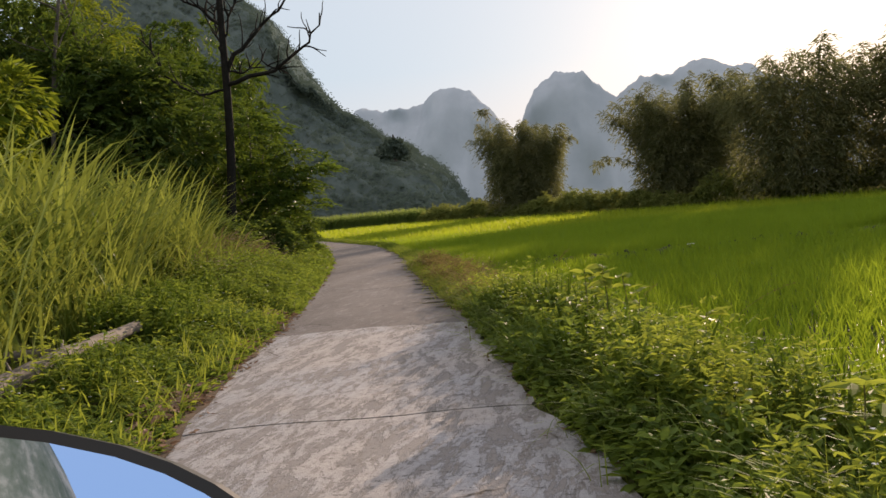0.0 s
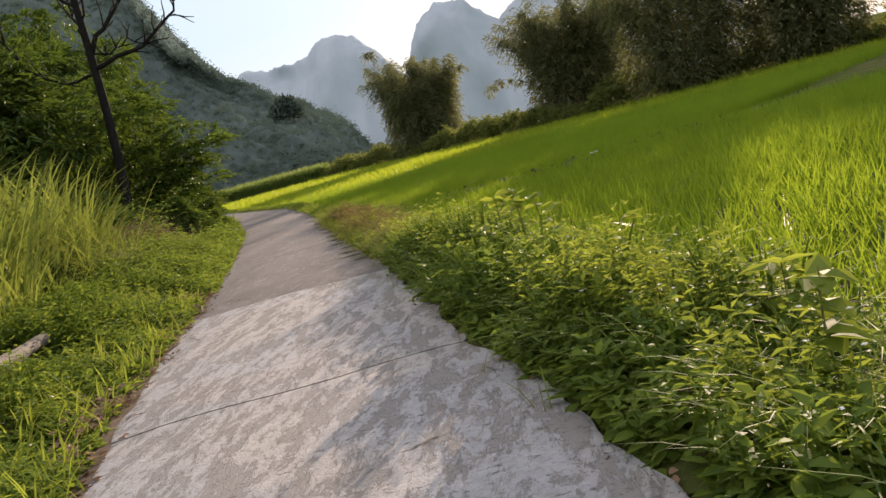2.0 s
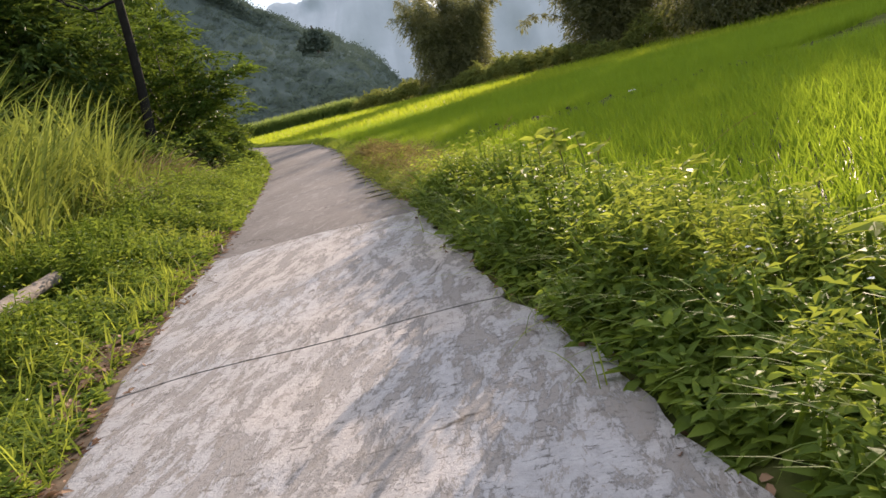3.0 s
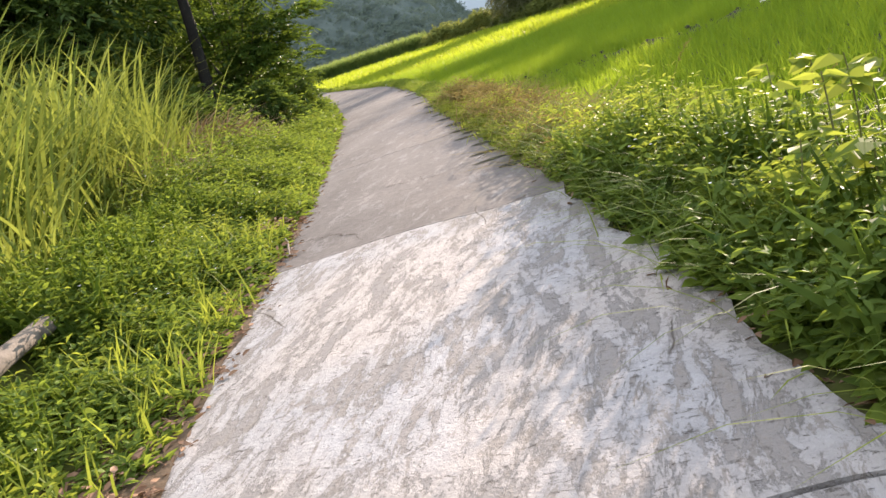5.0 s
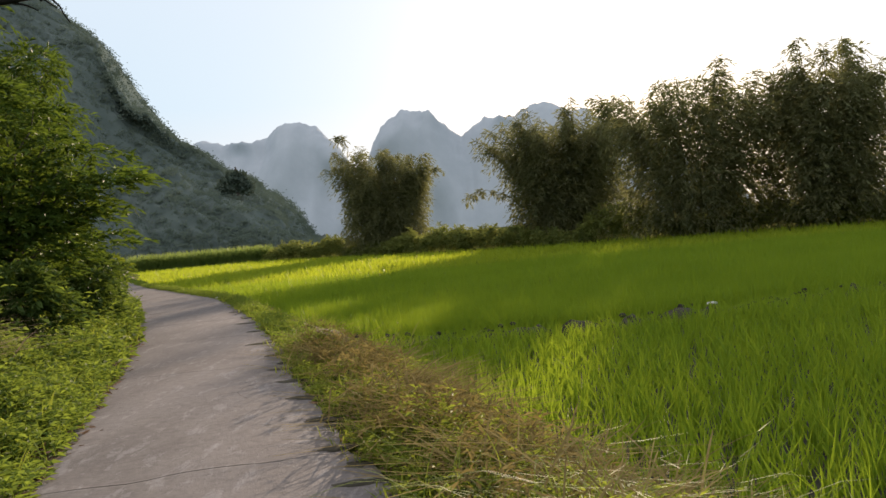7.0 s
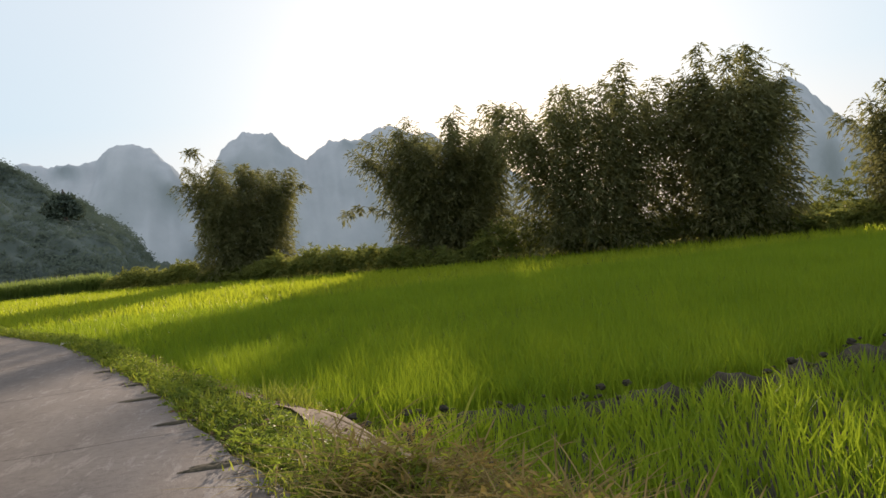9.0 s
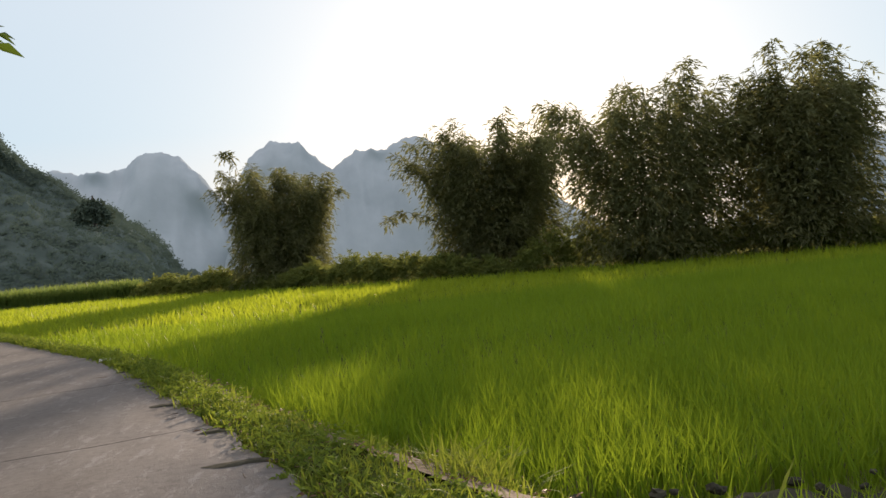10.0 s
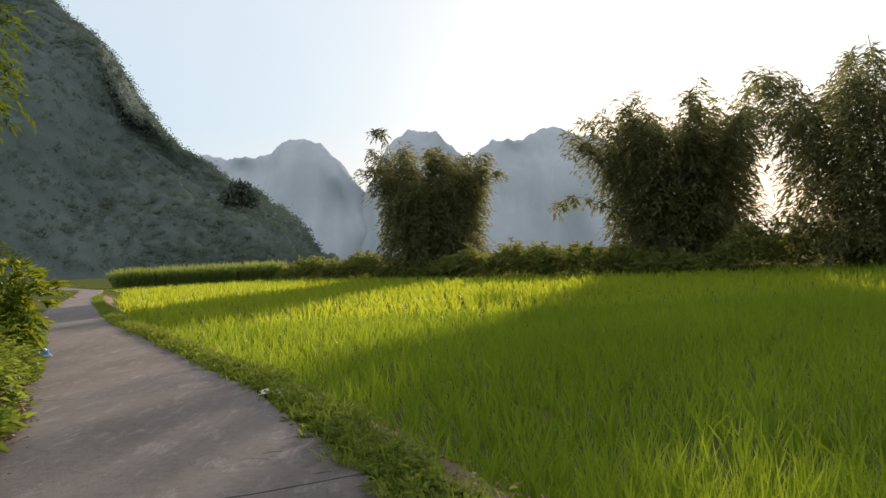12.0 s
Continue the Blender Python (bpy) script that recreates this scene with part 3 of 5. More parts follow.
# ---------------------------------------------------------------- hills
def ridge_hill(name, label, xs, zs, y0, slope, foot, mat, seed, step, rough, grp="karst hills", rows=61, canopy=0.0):
    """A karst hill: a ridge line with steep lumpy flanks falling to both sides."""
    gx = np.arange(xs[0], xs[-1] + step, step)
    vs = np.linspace(-1, 1, rows)
    X, V = np.meshgrid(gx, vs)
    top = np.interp(X, xs, zs)
    half = slope * top + foot
    Y = y0 + V * half + 6 * rough * vnoise(X / (rough * 9), V * 3, seed)
    fall = np.clip(1 - np.abs(V) ** 1.7, 0, 1)
    n = fnoise(X / (rough * 6), Y / (rough * 6), seed + 1, 5)
    Z = top * fall + n * rough * np.clip(np.sqrt(np.maximum(fall, 0)) * 1.2, 0, 1) * np.clip(0.12 + 1.6 * np.abs(V), 0, 1) - 1.0
    Z = Z + 0.4 * rough * fnoise(X / (rough * 1.7), Y / (rough * 1.7), seed + 3, 3) * np.clip(fall * 3, 0, 1)
    if not canopy:
        Z = Z + 0.5 * rough * fnoise(X / 5.0, X * 0 + Y / 40, seed + 9, 3) * np.clip(fall * 3, 0, 1)
    if canopy:
        # tree crowns as rounded bumps
        b = fnoise(X / 3.4, Y / 3.4 + Z / 3.6, seed + 5, 3) + 0.6 * vnoise(X / 1.5, Y / 1.5 + Z / 1.6, seed + 6)
        Z = Z + canopy * b * np.clip(fall * 4, 0, 1)
        Y = Y - 0.8 * canopy * b
    v = np.stack([X, Y, Z], -1).reshape(-1, 3)
    nx = len(gx)
    i = (np.arange(len(vs) - 1)[:, None] * nx + np.arange(nx - 1)[None]).ravel()
    hill = piece(name, raw_mesh(name, v, np.stack([i, i + 1, i + nx + 1, i + nx], 1), True), mat)
    tagged(hill, label, "hill", grp, "structure")
    return X, Y, Z, V


H1X = [-250, -215, -180, -162, -150, -136, -120, -111, -100, -90, -80, -70, -61, -52, -46, -41, -37.5, -32]
H1Z = [20, 42, 60, 71, 78, 86, 87, 80.5, 71, 61, 42.5, 32.5, 25.6, 19.5, 14.3, 8.8, 1.5, 0]
hx, hy, hz, hv = ridge_hill("karst_hill", "steep wooded limestone hill in shade, haze put into its blue-grey colour", H1X, H1Z, 245, 0.7, 24, M_HILL, 51, 1.0, 2.2, rows=151, canopy=0.9)


def hill_wood(name, label, X, Y, Z, V, count, size, mat, seed, vmin=-0.97, vmax=0.25):
    """Tree crowns as loose heads of leaf sprays that face the open sky."""
    r = np.random.default_rng(seed)
    ok = np.argwhere((V > vmin) & (V < vmax) & (Z > 0.4) & (X > -190))
    pick = ok[r.integers(0, len(ok), count)]
    p = np.stack([X[pick[:, 0], pick[:, 1]], Y[pick[:, 0], pick[:, 1]], Z[pick[:, 0], pick[:, 1]]], 1)
    per = 16
    head = np.repeat(size * r.uniform(0.4, 1.3, count), per)[:, None]
    p = np.repeat(p, per, 0) + r.normal(0, 0.75, (count * per, 3)) * head * np.array([1.0, 1.0, 0.7])
    p[:, 2] += 0.3 * size
    up = r.normal(0, 0.1, (len(p), 3)) + np.array([0, -0.75, 0.65])
    way = np.cross(up, r.normal(0, 1, (len(p), 3)))
    me = leaf_mesh(name, [leaf_arrays(p, way, up, size * 0.5 * r.uniform(0.6, 1.4, len(p)), size * 0.42, 0.02)])
    tagged(piece(name, me, mat), label, "woodland", kind="stuff")


hill_wood("hill_woodland", "dense dark woodland covering the limestone hill, haze put into its leaf colour", hx, hy, hz, hv, 7800, 1.0, M_HILLWOOD, 52)

FA_X = [-330, -290, -240, -215, -190, -175, -150, -138, -126, -113, -95, -80, -60, -46, -36]
FA_Z = [10, 45, 66, 82, 94, 89, 88, 91, 99, 102, 96, 81, 53, 22, 0]
FB_X = [-112, -98, -73, -57, -49, -41, -23, -2, 11, 24, 44, 66, 80, 95, 115, 130, 140, 170, 210, 250]
FB_Z = [0, 12, 42, 60, 80, 92, 104, 99, 88, 77, 92, 89, 97, 101, 91, 92, 84, 70, 45, 10]
FD_X = [372, 386, 402, 415, 432, 452, 470, 488, 516, 563, 600]
FD_Z = [0, 30, 66, 89, 108, 116, 108, 93, 73, 34, 0]
# far peaks: their haze is only M_FAR's pale blue colour
fa = ridge_hill("karst_hill", "distant limestone peaks with haze put into their pale blue colour", FA_X, FA_Z, 705, 0.45, 20, M_FAR, 61, 1.6, 2.2)
fb = ridge_hill("karst_hill", "limestone peak with a double summit, haze put into its pale blue colour", FB_X, FB_Z, 700, 0.45, 20, M_FAR, 65, 1.6, 2.2)
fd = ridge_hill("karst_hill", "limestone tower far behind the bamboo, haze put into its pale blue colour", FD_X, FD_Z, 700, 0.45, 20, M_FAR, 69, 1.6, 2.2)
ridge_hill("karst_hill", "sunlit rocky limestone cliff with patches of trees", [-233, -163, -93, -53, -31, -11, 3], [15, 70, 96, 92, 74, 42, 0], -112, 0.45, 14, M_CLIFF, 75, 2.0, 2.6)

# ---------------------------------------------------------------- bamboo along the far edge
def bamboo_clump(place, radius, height, seed, label, plume=None, arch=None, n_culm=26, taper=0.0, leaves=1.0):
    r = np.random.default_rng(seed)
    clump = anchor("bamboo_clump", place, label, "bamboo", "bamboo along the paddy edge")
    roots, ways, lens = [], [], []
    runs = []
    for i in range(n_culm):
        ang, rad = 2 * np.pi * (i * 0.618 % 1) + r.normal(0, 0.15), radius * 0.4 * math.sqrt(r.uniform(0, 1))
        base = np.array([math.cos(ang) * rad, math.sin(ang) * rad, 0.0])
        out = np.array([math.cos(ang), math.sin(ang), 0]) * r.uniform(0.25, 1.0) * radius * (1 - 0.45 * taper)
        far = np.linalg.norm(out) / radius
        h = height * r.uniform(0.78, 1.0) * (1 - 0.16 * far * far) * (1 - taper * 0.45 * far)
        if i % 5 == 2:
            h, out = h * 1.07, out * 1.15
        s = np.linspace(0, 1, 11)
        pts = base + out[None] * (s ** 2)[:, None]
        pts[:, 2] = h * (1.06 * s - 0.12 * s ** 4)
        runs.append((pts, np.linspace(0.055, 0.012, 11)))
        m = int(110 * leaves)
        t = r.uniform(0.1, 1.0, m) ** 0.8
        p = np.stack([np.interp(t, s, pts[:, k]) for k in range(3)], 1)
        w = r.normal(0, 1, (m, 3)) * np.array([1, 1, 0.35]) + 0.8 * unit(out[None] + 0.01) + np.array([0, 0, -0.05])
        roots.append(p)
        ways.append(w)
        lens.append(r.uniform(0.5, 1.5, m) * (0.55 + 0.75 * np.sin(np.pi * np.clip(t, 0, 0.93))) * radius / 4.2)
    # lower skirt of hanging foliage
    m = int(2500 * leaves)
    a = r.uniform(0, 2 * np.pi, m)
    rr = radius * np.sqrt(r.uniform(0.1, 0.75, m))
    p = np.stack([np.cos(a) * rr, np.sin(a) * rr, r.uniform(0.08, 0.88, m) * height * (1 - 0.3 * rr / radius)], 1)
    roots.append(p)
    ways.append(np.stack([np.cos(a), np.sin(a), r.uniform(-0.5, 0.5, m)], 1) + r.normal(0, 0.4, (m, 3)))
    lens.append(r.uniform(0.5, 1.2, m))
    for extra in (plume, arch):
        if extra is None:
            continue
        pts = np.array(extra, float)
        s0, s = np.linspace(0, 1, len(pts)), np.linspace(0, 1, 12)
        pts = np.stack([np.interp(s, s0, pts[:, k]) for k in range(3)], 1)
        runs.append((pts, np.linspace(0.03, 0.008, 12)))
        m = 42
        t = r.uniform(0.25, 1, m)
        roots.append(np.stack([np.interp(t, s, pts[:, k]) for k in range(3)], 1))
        ways.append(r.normal(0, 1, (m, 3)) + np.array([0, 0, -0.2]))
        lens.append(r.uniform(0.2, 0.5, m))
    for pts, rad in runs:
        piece("culm", tubes("culm", [(pts, rad)], 5), M_CULM, clump)
    chunks = spray_leaves(r, np.concatenate(roots), np.concatenate(ways), np.concatenate(lens), 7, 0.35, 0.095, 0.75, 0.8)
    piece("foliage", leaf_mesh("foliage", chunks), M_BAMBOO, clump, "feathery dark green bamboo leaves")
    return clump


bamboo_clump((-4.3, 79.0, -0.4), 3.6, 10.0, 101, "broad dark bamboo clump standing alone at the paddy edge",
             plume=[(-1.5, 0, 5), (-2.4, 0, 7.6), (-2.9, 0, 9.6), (-3.3, 0, 10.3), (-3.9, -0.3, 9.9)], n_culm=36)
bamboo_clump((9.1, 66.5, -0.4), 4.2, 10.2, 103, "dense bamboo clump with a long arching side branch",
             arch=[(-2.5, -1, 2.2), (-4.2, -1, 3.6), (-5.8, -1.2, 4.1), (-7.4, -1.4, 3.5)], n_culm=46)
bamboo_clump((15.3, 56.8, -0.4), 4.7, 10.6, 106, "tall spreading bamboo clump with sun glinting through it", n_culm=36, leaves=0.85)
bamboo_clump((21.6, 53.6, -0.4), 3.5, 11.3, 107, "tall bamboo clump narrowing to a feathery top", taper=0.75, n_culm=26)
bamboo_clump((30.4, 48.6, -0.4), 4.0, 7.6, 109, "leafy bamboo clump at the end of the row", n_culm=20)


def scrub_strip(name, label, pts, height, width, mat, density, seed, leaf=(0.28, 0.09)):
    """A hedge-like strip of shrubs along a line, uneven in height."""
    r = np.random.default_rng(seed)
    pts = np.array(pts, float)
    seg = np.hypot(*np.diff(pts[:, :2], axis=0).T)
    s0 = np.concatenate([[0], np.cumsum(seg)])
    n = int(s0[-1] * density)
    t = r.uniform(0, s0[-1], n)
    x, y = np.interp(t, s0, pts[:, 0]), np.interp(t, s0, pts[:, 1])
    hh = height * (0.75 + 0.45 * vnoise(t * 0.45, t * 0 + 3, seed) + 0.2 * vnoise(t * 1.7, t * 0, seed + 1))
    q = r.uniform(-1, 1, n)
    x, y = x + 0.3 * q * width, y + q * width
    z = -0.4 + np.maximum(hh, 0.3) * np.sqrt(1 - 0.7 * q * q) * r.uniform(0.05, 1.0, n) ** 0.7
    way = r.normal(0, 0.7, (n, 3)) + np.array([0, -0.3, 0.5])
    chunks = spray_leaves(r, np.stack([x, y, z], 1), way, r.uniform(0.25, 0.7, n), 9, leaf[0], leaf[1], 0.4)
    tagged(piece(name, leaf_mesh(name, chunks), mat), label, "shrubs", kind="stuff")


scrub_strip("scrub", "dark tangled scrub below the bamboo clumps",
            [(1.5, 66.5), (8, 61), (15, 57.2), (20.5, 53.6), (26, 50), (34, 45)], 2.0, 1.3, M_HEDGE, 110, 121)
scrub_strip("scrub", "low weeds and shrubs beside the lone bamboo", [(-17, 92), (-10, 83), (-4, 75), (2, 66)], 1.5, 1.2, M_HEDGE, 120, 123)
scrub_strip("scrub", "high grass and bushes behind the end of the bamboo row", [(24, 56), (32, 52), (42, 46)], 3.2, 1.4, M_HEDGE, 70, 125)


def cane_field():
    r = np.random.default_rng(131)
    n = 9000
    a = r.uniform(0, 1, n)
    depth = r.uniform(0, 1, n) ** 2
    x = -29.6 + 12.5 * a - 3 * depth
    y = 87.5 + 5.5 * a + 9 * depth
    root = np.stack([x, y, np.full(n, -0.6)], 1)
    me = blade_mesh("cane_plants", root, r.uniform(0, 2 * np.pi, n), r.uniform(1.5, 2.25, n), r.uniform(0.06, 0.11, n),
                    r.uniform(0.02, 0.2, n), r.uniform(0.1, 0.5, n), 3)
    tagged(piece("cane_plants", me, M_CANE), "tall green sugar cane at the bend of the path", "cane", kind="stuff")


cane_field()

# ---------------------------------------------------------------- trees on the bank
def broad_tree(place, height, radius, seed, label, mat, lumps=16, sprays=1500, leaf=(0.16, 0.06), low=0.25, trunk=0.12, squash=0.8, lump=(0.28, 0.48), spread=0.75,
               name="tree", reach=None, droop=0.45):
    r = np.random.default_rng(seed)
    tree = anchor(name, place, label, "tree" if name == "tree" else "bush", "greenery on the bank")
    pts, rad = limb_run(r, (0, 0, -0.2), (r.normal(0, 0.1), r.normal(0, 0.1), 1), height * 0.72, trunk, trunk * 0.35, 0.14, 8)
    piece("trunk", tubes("trunk", [(pts, rad)], 8), M_BARK, tree)
    centres = []
    for i in range(lumps):
        a = r.uniform(0, 2 * np.pi)
        k = r.uniform(low, 1.0)
        rr = radius * (0.35 + 0.65 * r.uniform(0, 1)) * math.sqrt(max(0.1, 1 - (abs(k - 0.5) * 1.5) ** 2))
        centres.append((math.cos(a) * rr * spread, math.sin(a) * rr * spread, height * k * 0.93, radius * r.uniform(*lump)))
    if reach:
        centres += reach
    for c in centres[:: max(1, len(centres) // 9)]:
        i = int(np.clip(len(pts) * min(0.9, 0.75 * c[2] / height), 1, len(pts) - 2))
        d = np.array(c[:3]) - pts[i]
        run = limb_run(r, pts[i], d, np.linalg.norm(d), trunk * 0.4, trunk * 0.1, 0.2, 6)
        piece("limb", tubes("limb", [run], 6), M_BARK, tree)
    c = np.array(centres)
    pick = r.integers(0, len(c), sprays)
    d = unit(r.normal(0, 1, (sprays, 3)) + np.array([0, 0, 0.25]))
    shell = c[pick, 3] * r.uniform(0.35, 1.0, sprays) ** 0.6
    p = c[pick, :3] + d * shell[:, None] * np.array([1, 1, squash])
    chunks = spray_leaves(r, p, d + r.normal(0, 0.35, d.shape), r.uniform(0.3, 0.75, sprays) * min(radius / 3.0, 0.85) + 0.1, 11, leaf[0], leaf[1], droop)
    piece("crown", leaf_mesh("crown", chunks), mat, tree)
    return tree


def gz(x, y):
    return float(ground_z(np.array([x]), np.array([y]))[0])


def layered_tree(place, ends, seed, label, mat):
    """A many-stemmed small tree whose foliage hangs in flat airy layers."""
    r = np.random.default_rng(seed)
    tree = anchor("tree", place, label, "tree", "greenery on the bank")
    piece("trunk", tubes("trunk", [limb_run(r, (0, 0, -0.2), (0.1, 0, 1), 0.75, 0.1, 0.07, 0.1, 5)], 8), M_BARK, tree)
    roots, ways = [], []
    for dx, dz in ends:
        end = np.array([dx, min(r.normal(-0.3, 0.5), 0.2), dz])
        s = np.linspace(0, 1, 9)
        pts = np.array([0.05, 0, 0.45]) + (end - np.array([0.05, 0, 0.45])) * np.stack([s ** 1.3, s, s ** 0.85], 1) + r.normal(0, 0.05, (9, 3)) * s[:, None]
        piece("limb", tubes("limb", [(pts, np.linspace(0.035, 0.006, 9))], 6), M_BARK, tree)
        for t in (0.5, 0.66, 0.82, 1.0):
            c = np.array([np.interp(t, s, pts[:, k]) for k in range(3)]) + r.normal(0, 0.16, 3)
            m = 30
            a = r.uniform(0, 2 * np.pi, m)
            q = 0.46 * np.sqrt(r.uniform(0, 1, m)) * r.uniform(0.7, 1.2)
            roots.append(c + np.stack([np.cos(a) * q, np.sin(a) * q, r.normal(0, 0.05, m) - 0.25 * q], 1))
            ways.append(np.stack([np.cos(a) + 0.5 * np.sign(dx), np.sin(a), r.normal(0.1, 0.2, m)], 1))
    p = np.concatenate(roots)
    piece("crown", leaf_mesh("crown", spray_leaves(r, p, np.concatenate(ways), r.uniform(0.15, 0.36, len(p)), 9, 0.13, 0.055, 0.3)), mat, tree)
    return tree


layered_tree((-6.3, 20.2, gz(-6.3, 20.2)), [(-1.1, 3.3), (-0.4, 3.7), (0.3, 3.55), (0.8, 3.1), (1.15, 2.85), (1.5, 2.45), (1.6, 2.1), (1.35, 1.75), (0.9, 1.2),
                                             (-1.3, 2.4), (0.4, 2.3), (-0.3, 1.6), (1.2, 2.2)], 201, "small spreading tree leaning over the path edge", M_TREE_M)
layered_tree((-8.9, 22.0, gz(-8.9, 22.0)), [(-1.8, 3.6), (-1.0, 4.6), (-0.3, 5.2), (0.4, 4.9), (1.1, 4.2), (1.7, 3.5), (0.6, 3.9), (-0.6, 3.8), (1.2, 3.0), (-1.4, 2.6), (0.2, 2.8)],
             203, "light green tree with feathery layered boughs", M_TREE_M)
broad_tree((-9.6, 24.6, gz(-9.6, 24.6)), 4.6, 2.3, 204, "dense dark tree behind the dead trunk", M_TREE, 20, 1700, leaf=(0.2, 0.075))
broad_tree((-8.6, 18.0, gz(-8.6, 18.0)), 4.4, 2.3, 205, "dark leafy tree in the shade of the bank", M_TREE, 20, 1900, leaf=(0.2, 0.075))
broad_tree((-11.8, 19.0, gz(-11.8, 19.0)), 5.5, 2.8, 207, "dark broad-leaved tree high on the bank", M_TREE, 24, 2300, leaf=(0.2, 0.075))
broad_tree((-13.0, 15.5, gz(-13.0, 15.5)), 5.4, 2.8, 209, "dark broad-leaved tree high on the bank", M_TREE, 24, 2300, leaf=(0.2, 0.075))
broad_tree((-7.3, 12.0, gz(-7.3, 12.0)), 3.4, 1.1, 211, "yellow-green leafy sapling at the bank's edge", M_TREE_L, 14, 700, leaf=(0.22, 0.09), low=0.45)
broad_tree((-12.5, 24.0, gz(-12.5, 24.0)), 8.2, 1.7, 212, "tall pale green tree with fine airy leaves", M_TREE_L, 26, 1500, leaf=(0.12, 0.05), low=0.45, trunk=0.08)
broad_tree((-16.6, 37.0, gz(-16.6, 37.0)), 9.8, 4.4, 213, "tall leafy tree full of drooping foliage beside the path", M_TREE_M, 95, 5200, leaf=(0.24, 0.085), low=0.06, trunk=0.2, lump=(0.12, 0.24), spread=0.98, squash=0.6, droop=0.7)
broad_tree((-14.6, 32.6, gz(-14.6, 32.6)), 8.2, 3.4, 215, "dark dense tree beside the path", M_TREE, 60, 3400, leaf=(0.22, 0.085), low=0.08, trunk=0.18, lump=(0.13, 0.26), spread=0.9, squash=0.6, droop=0.7)
broad_tree((-9.6, 33.1, gz(-9.6, 33.1)), 1.2, 0.5, 217, "leafy young sprig standing at the path's edge", M_TREE_L, 7, 110, name="bush", trunk=0.02)
for bx, by, bh, br_, sd in ((-5.6, 16.6, 1.0, 0.8, 221), (-6.9, 17.2, 1.5, 1.1, 222), (-5.9, 22.0, 1.0, 0.8, 223), (-7.6, 24.6, 1.7, 1.2, 224),
                            (-8.3, 27.0, 1.6, 1.1, 225), (-9.6, 29.6, 1.8, 1.2, 226), (-7.2, 14.4, 1.6, 1.2, 227), (-11.4, 33.8, 1.5, 1.1, 228),
                            (-8.6, 13.4, 2.4, 1.5, 229), (-7.6, 20.6, 2.2, 1.3, 230), (-5.2, 18.6, 0.9, 0.7, 231)):
    broad_tree((bx, by, gz(bx, by)), bh, br_, sd, "dark leafy bush growing on the bank", M_TREE, 10, 520, leaf=(0.11, 0.05), name="bush", low=0.1, trunk=0.03)


def dead_tree(place):
    r = np.random.default_rng(301)
    t = anchor("dead_tree", place, "bare black dead tree with crooked forking branches", "tree")
    s = np.linspace(0, 1, 12)
    trunk = np.stack([0.1 * np.sin(s * 5) + 0.72 * s, 0.05 * np.sin(s * 7), 9.0 * s - 0.2], 1)
    piece("trunk", tubes("trunk", [(trunk, np.linspace(0.12, 0.05, 12))], 9), M_DEAD, t)
    plan = [(3.0, [(0.8, 0.15), (1.6, 0.5), (2.05, 0.75), (2.3, 1.35)], 0.06), (3.2, [(0.35, 0.55), (0.8, 1.05), (1.3, 1.45), (2.0, 2.2)], 0.065),
            (4.3, [(-0.35, 0.35), (-0.9, 0.7), (-1.25, 1.2)], 0.045), (2.9, [(-0.8, -0.05), (-1.4, 0.55), (-1.9, 1.5)], 0.035),
            (5.0, [(0.4, 0.3), (0.9, 0.35), (1.5, 0.8)], 0.04), (5.3, [(-0.5, 0.25), (-1.0, 0.3), (-1.6, 0.8)], 0.04), (6.0, [(0.3, 0.5), (0.5, 1.0), (0.9, 1.6)], 0.035),
            (3.6, [(-0.25, 0.7), (-0.3, 1.2), (-0.6, 1.6)], 0.03), (4.0, [(0.2, 0.5), (0.35, 1.0), (0.5, 1.3)], 0.03), (3.3, [(0.4, -0.1), (0.9, 0.1), (1.3, -0.15)], 0.025)]
    for z, way, rad in plan:
        z = z + 1.0
        k = np.interp(z, trunk[:, 2], s)
        start = np.array([np.interp(k, s, trunk[:, 0]), np.interp(k, s, trunk[:, 1]), z])
        key = np.array([(0, 0)] + way)
        u = np.linspace(0, 1, 12)
        pts = start + np.stack([np.interp(u, np.linspace(0, 1, len(key)), key[:, 0]), r.normal(0, 0.4) * u, np.interp(u, np.linspace(0, 1, len(key)), key[:, 1])], 1)
        pts[1:] += r.normal(0, 0.035, (11, 3))
        limb = piece("limb", tubes("limb", [(pts, np.linspace(rad * 0.95, 0.014, 12))], 7), M_DEAD, t)
        for j in range(12):
            i = min(11, 3 + j * 2 // 3)
            d = unit((pts[i] - pts[i - 1])[None])[0] * 0.6 + r.normal(0, 0.5, 3) + np.array([0, 0, 0.4])
            twig = limb_run(r, pts[i], d, r.uniform(0.3, 0.8), 0.02, 0.008, 0.4, 6)
            piece("twig", tubes("twig", [twig], 5), M_DEAD, limb)
    return t


dead_tree((-6.25, 18.5, gz(-6.25, 18.5)))

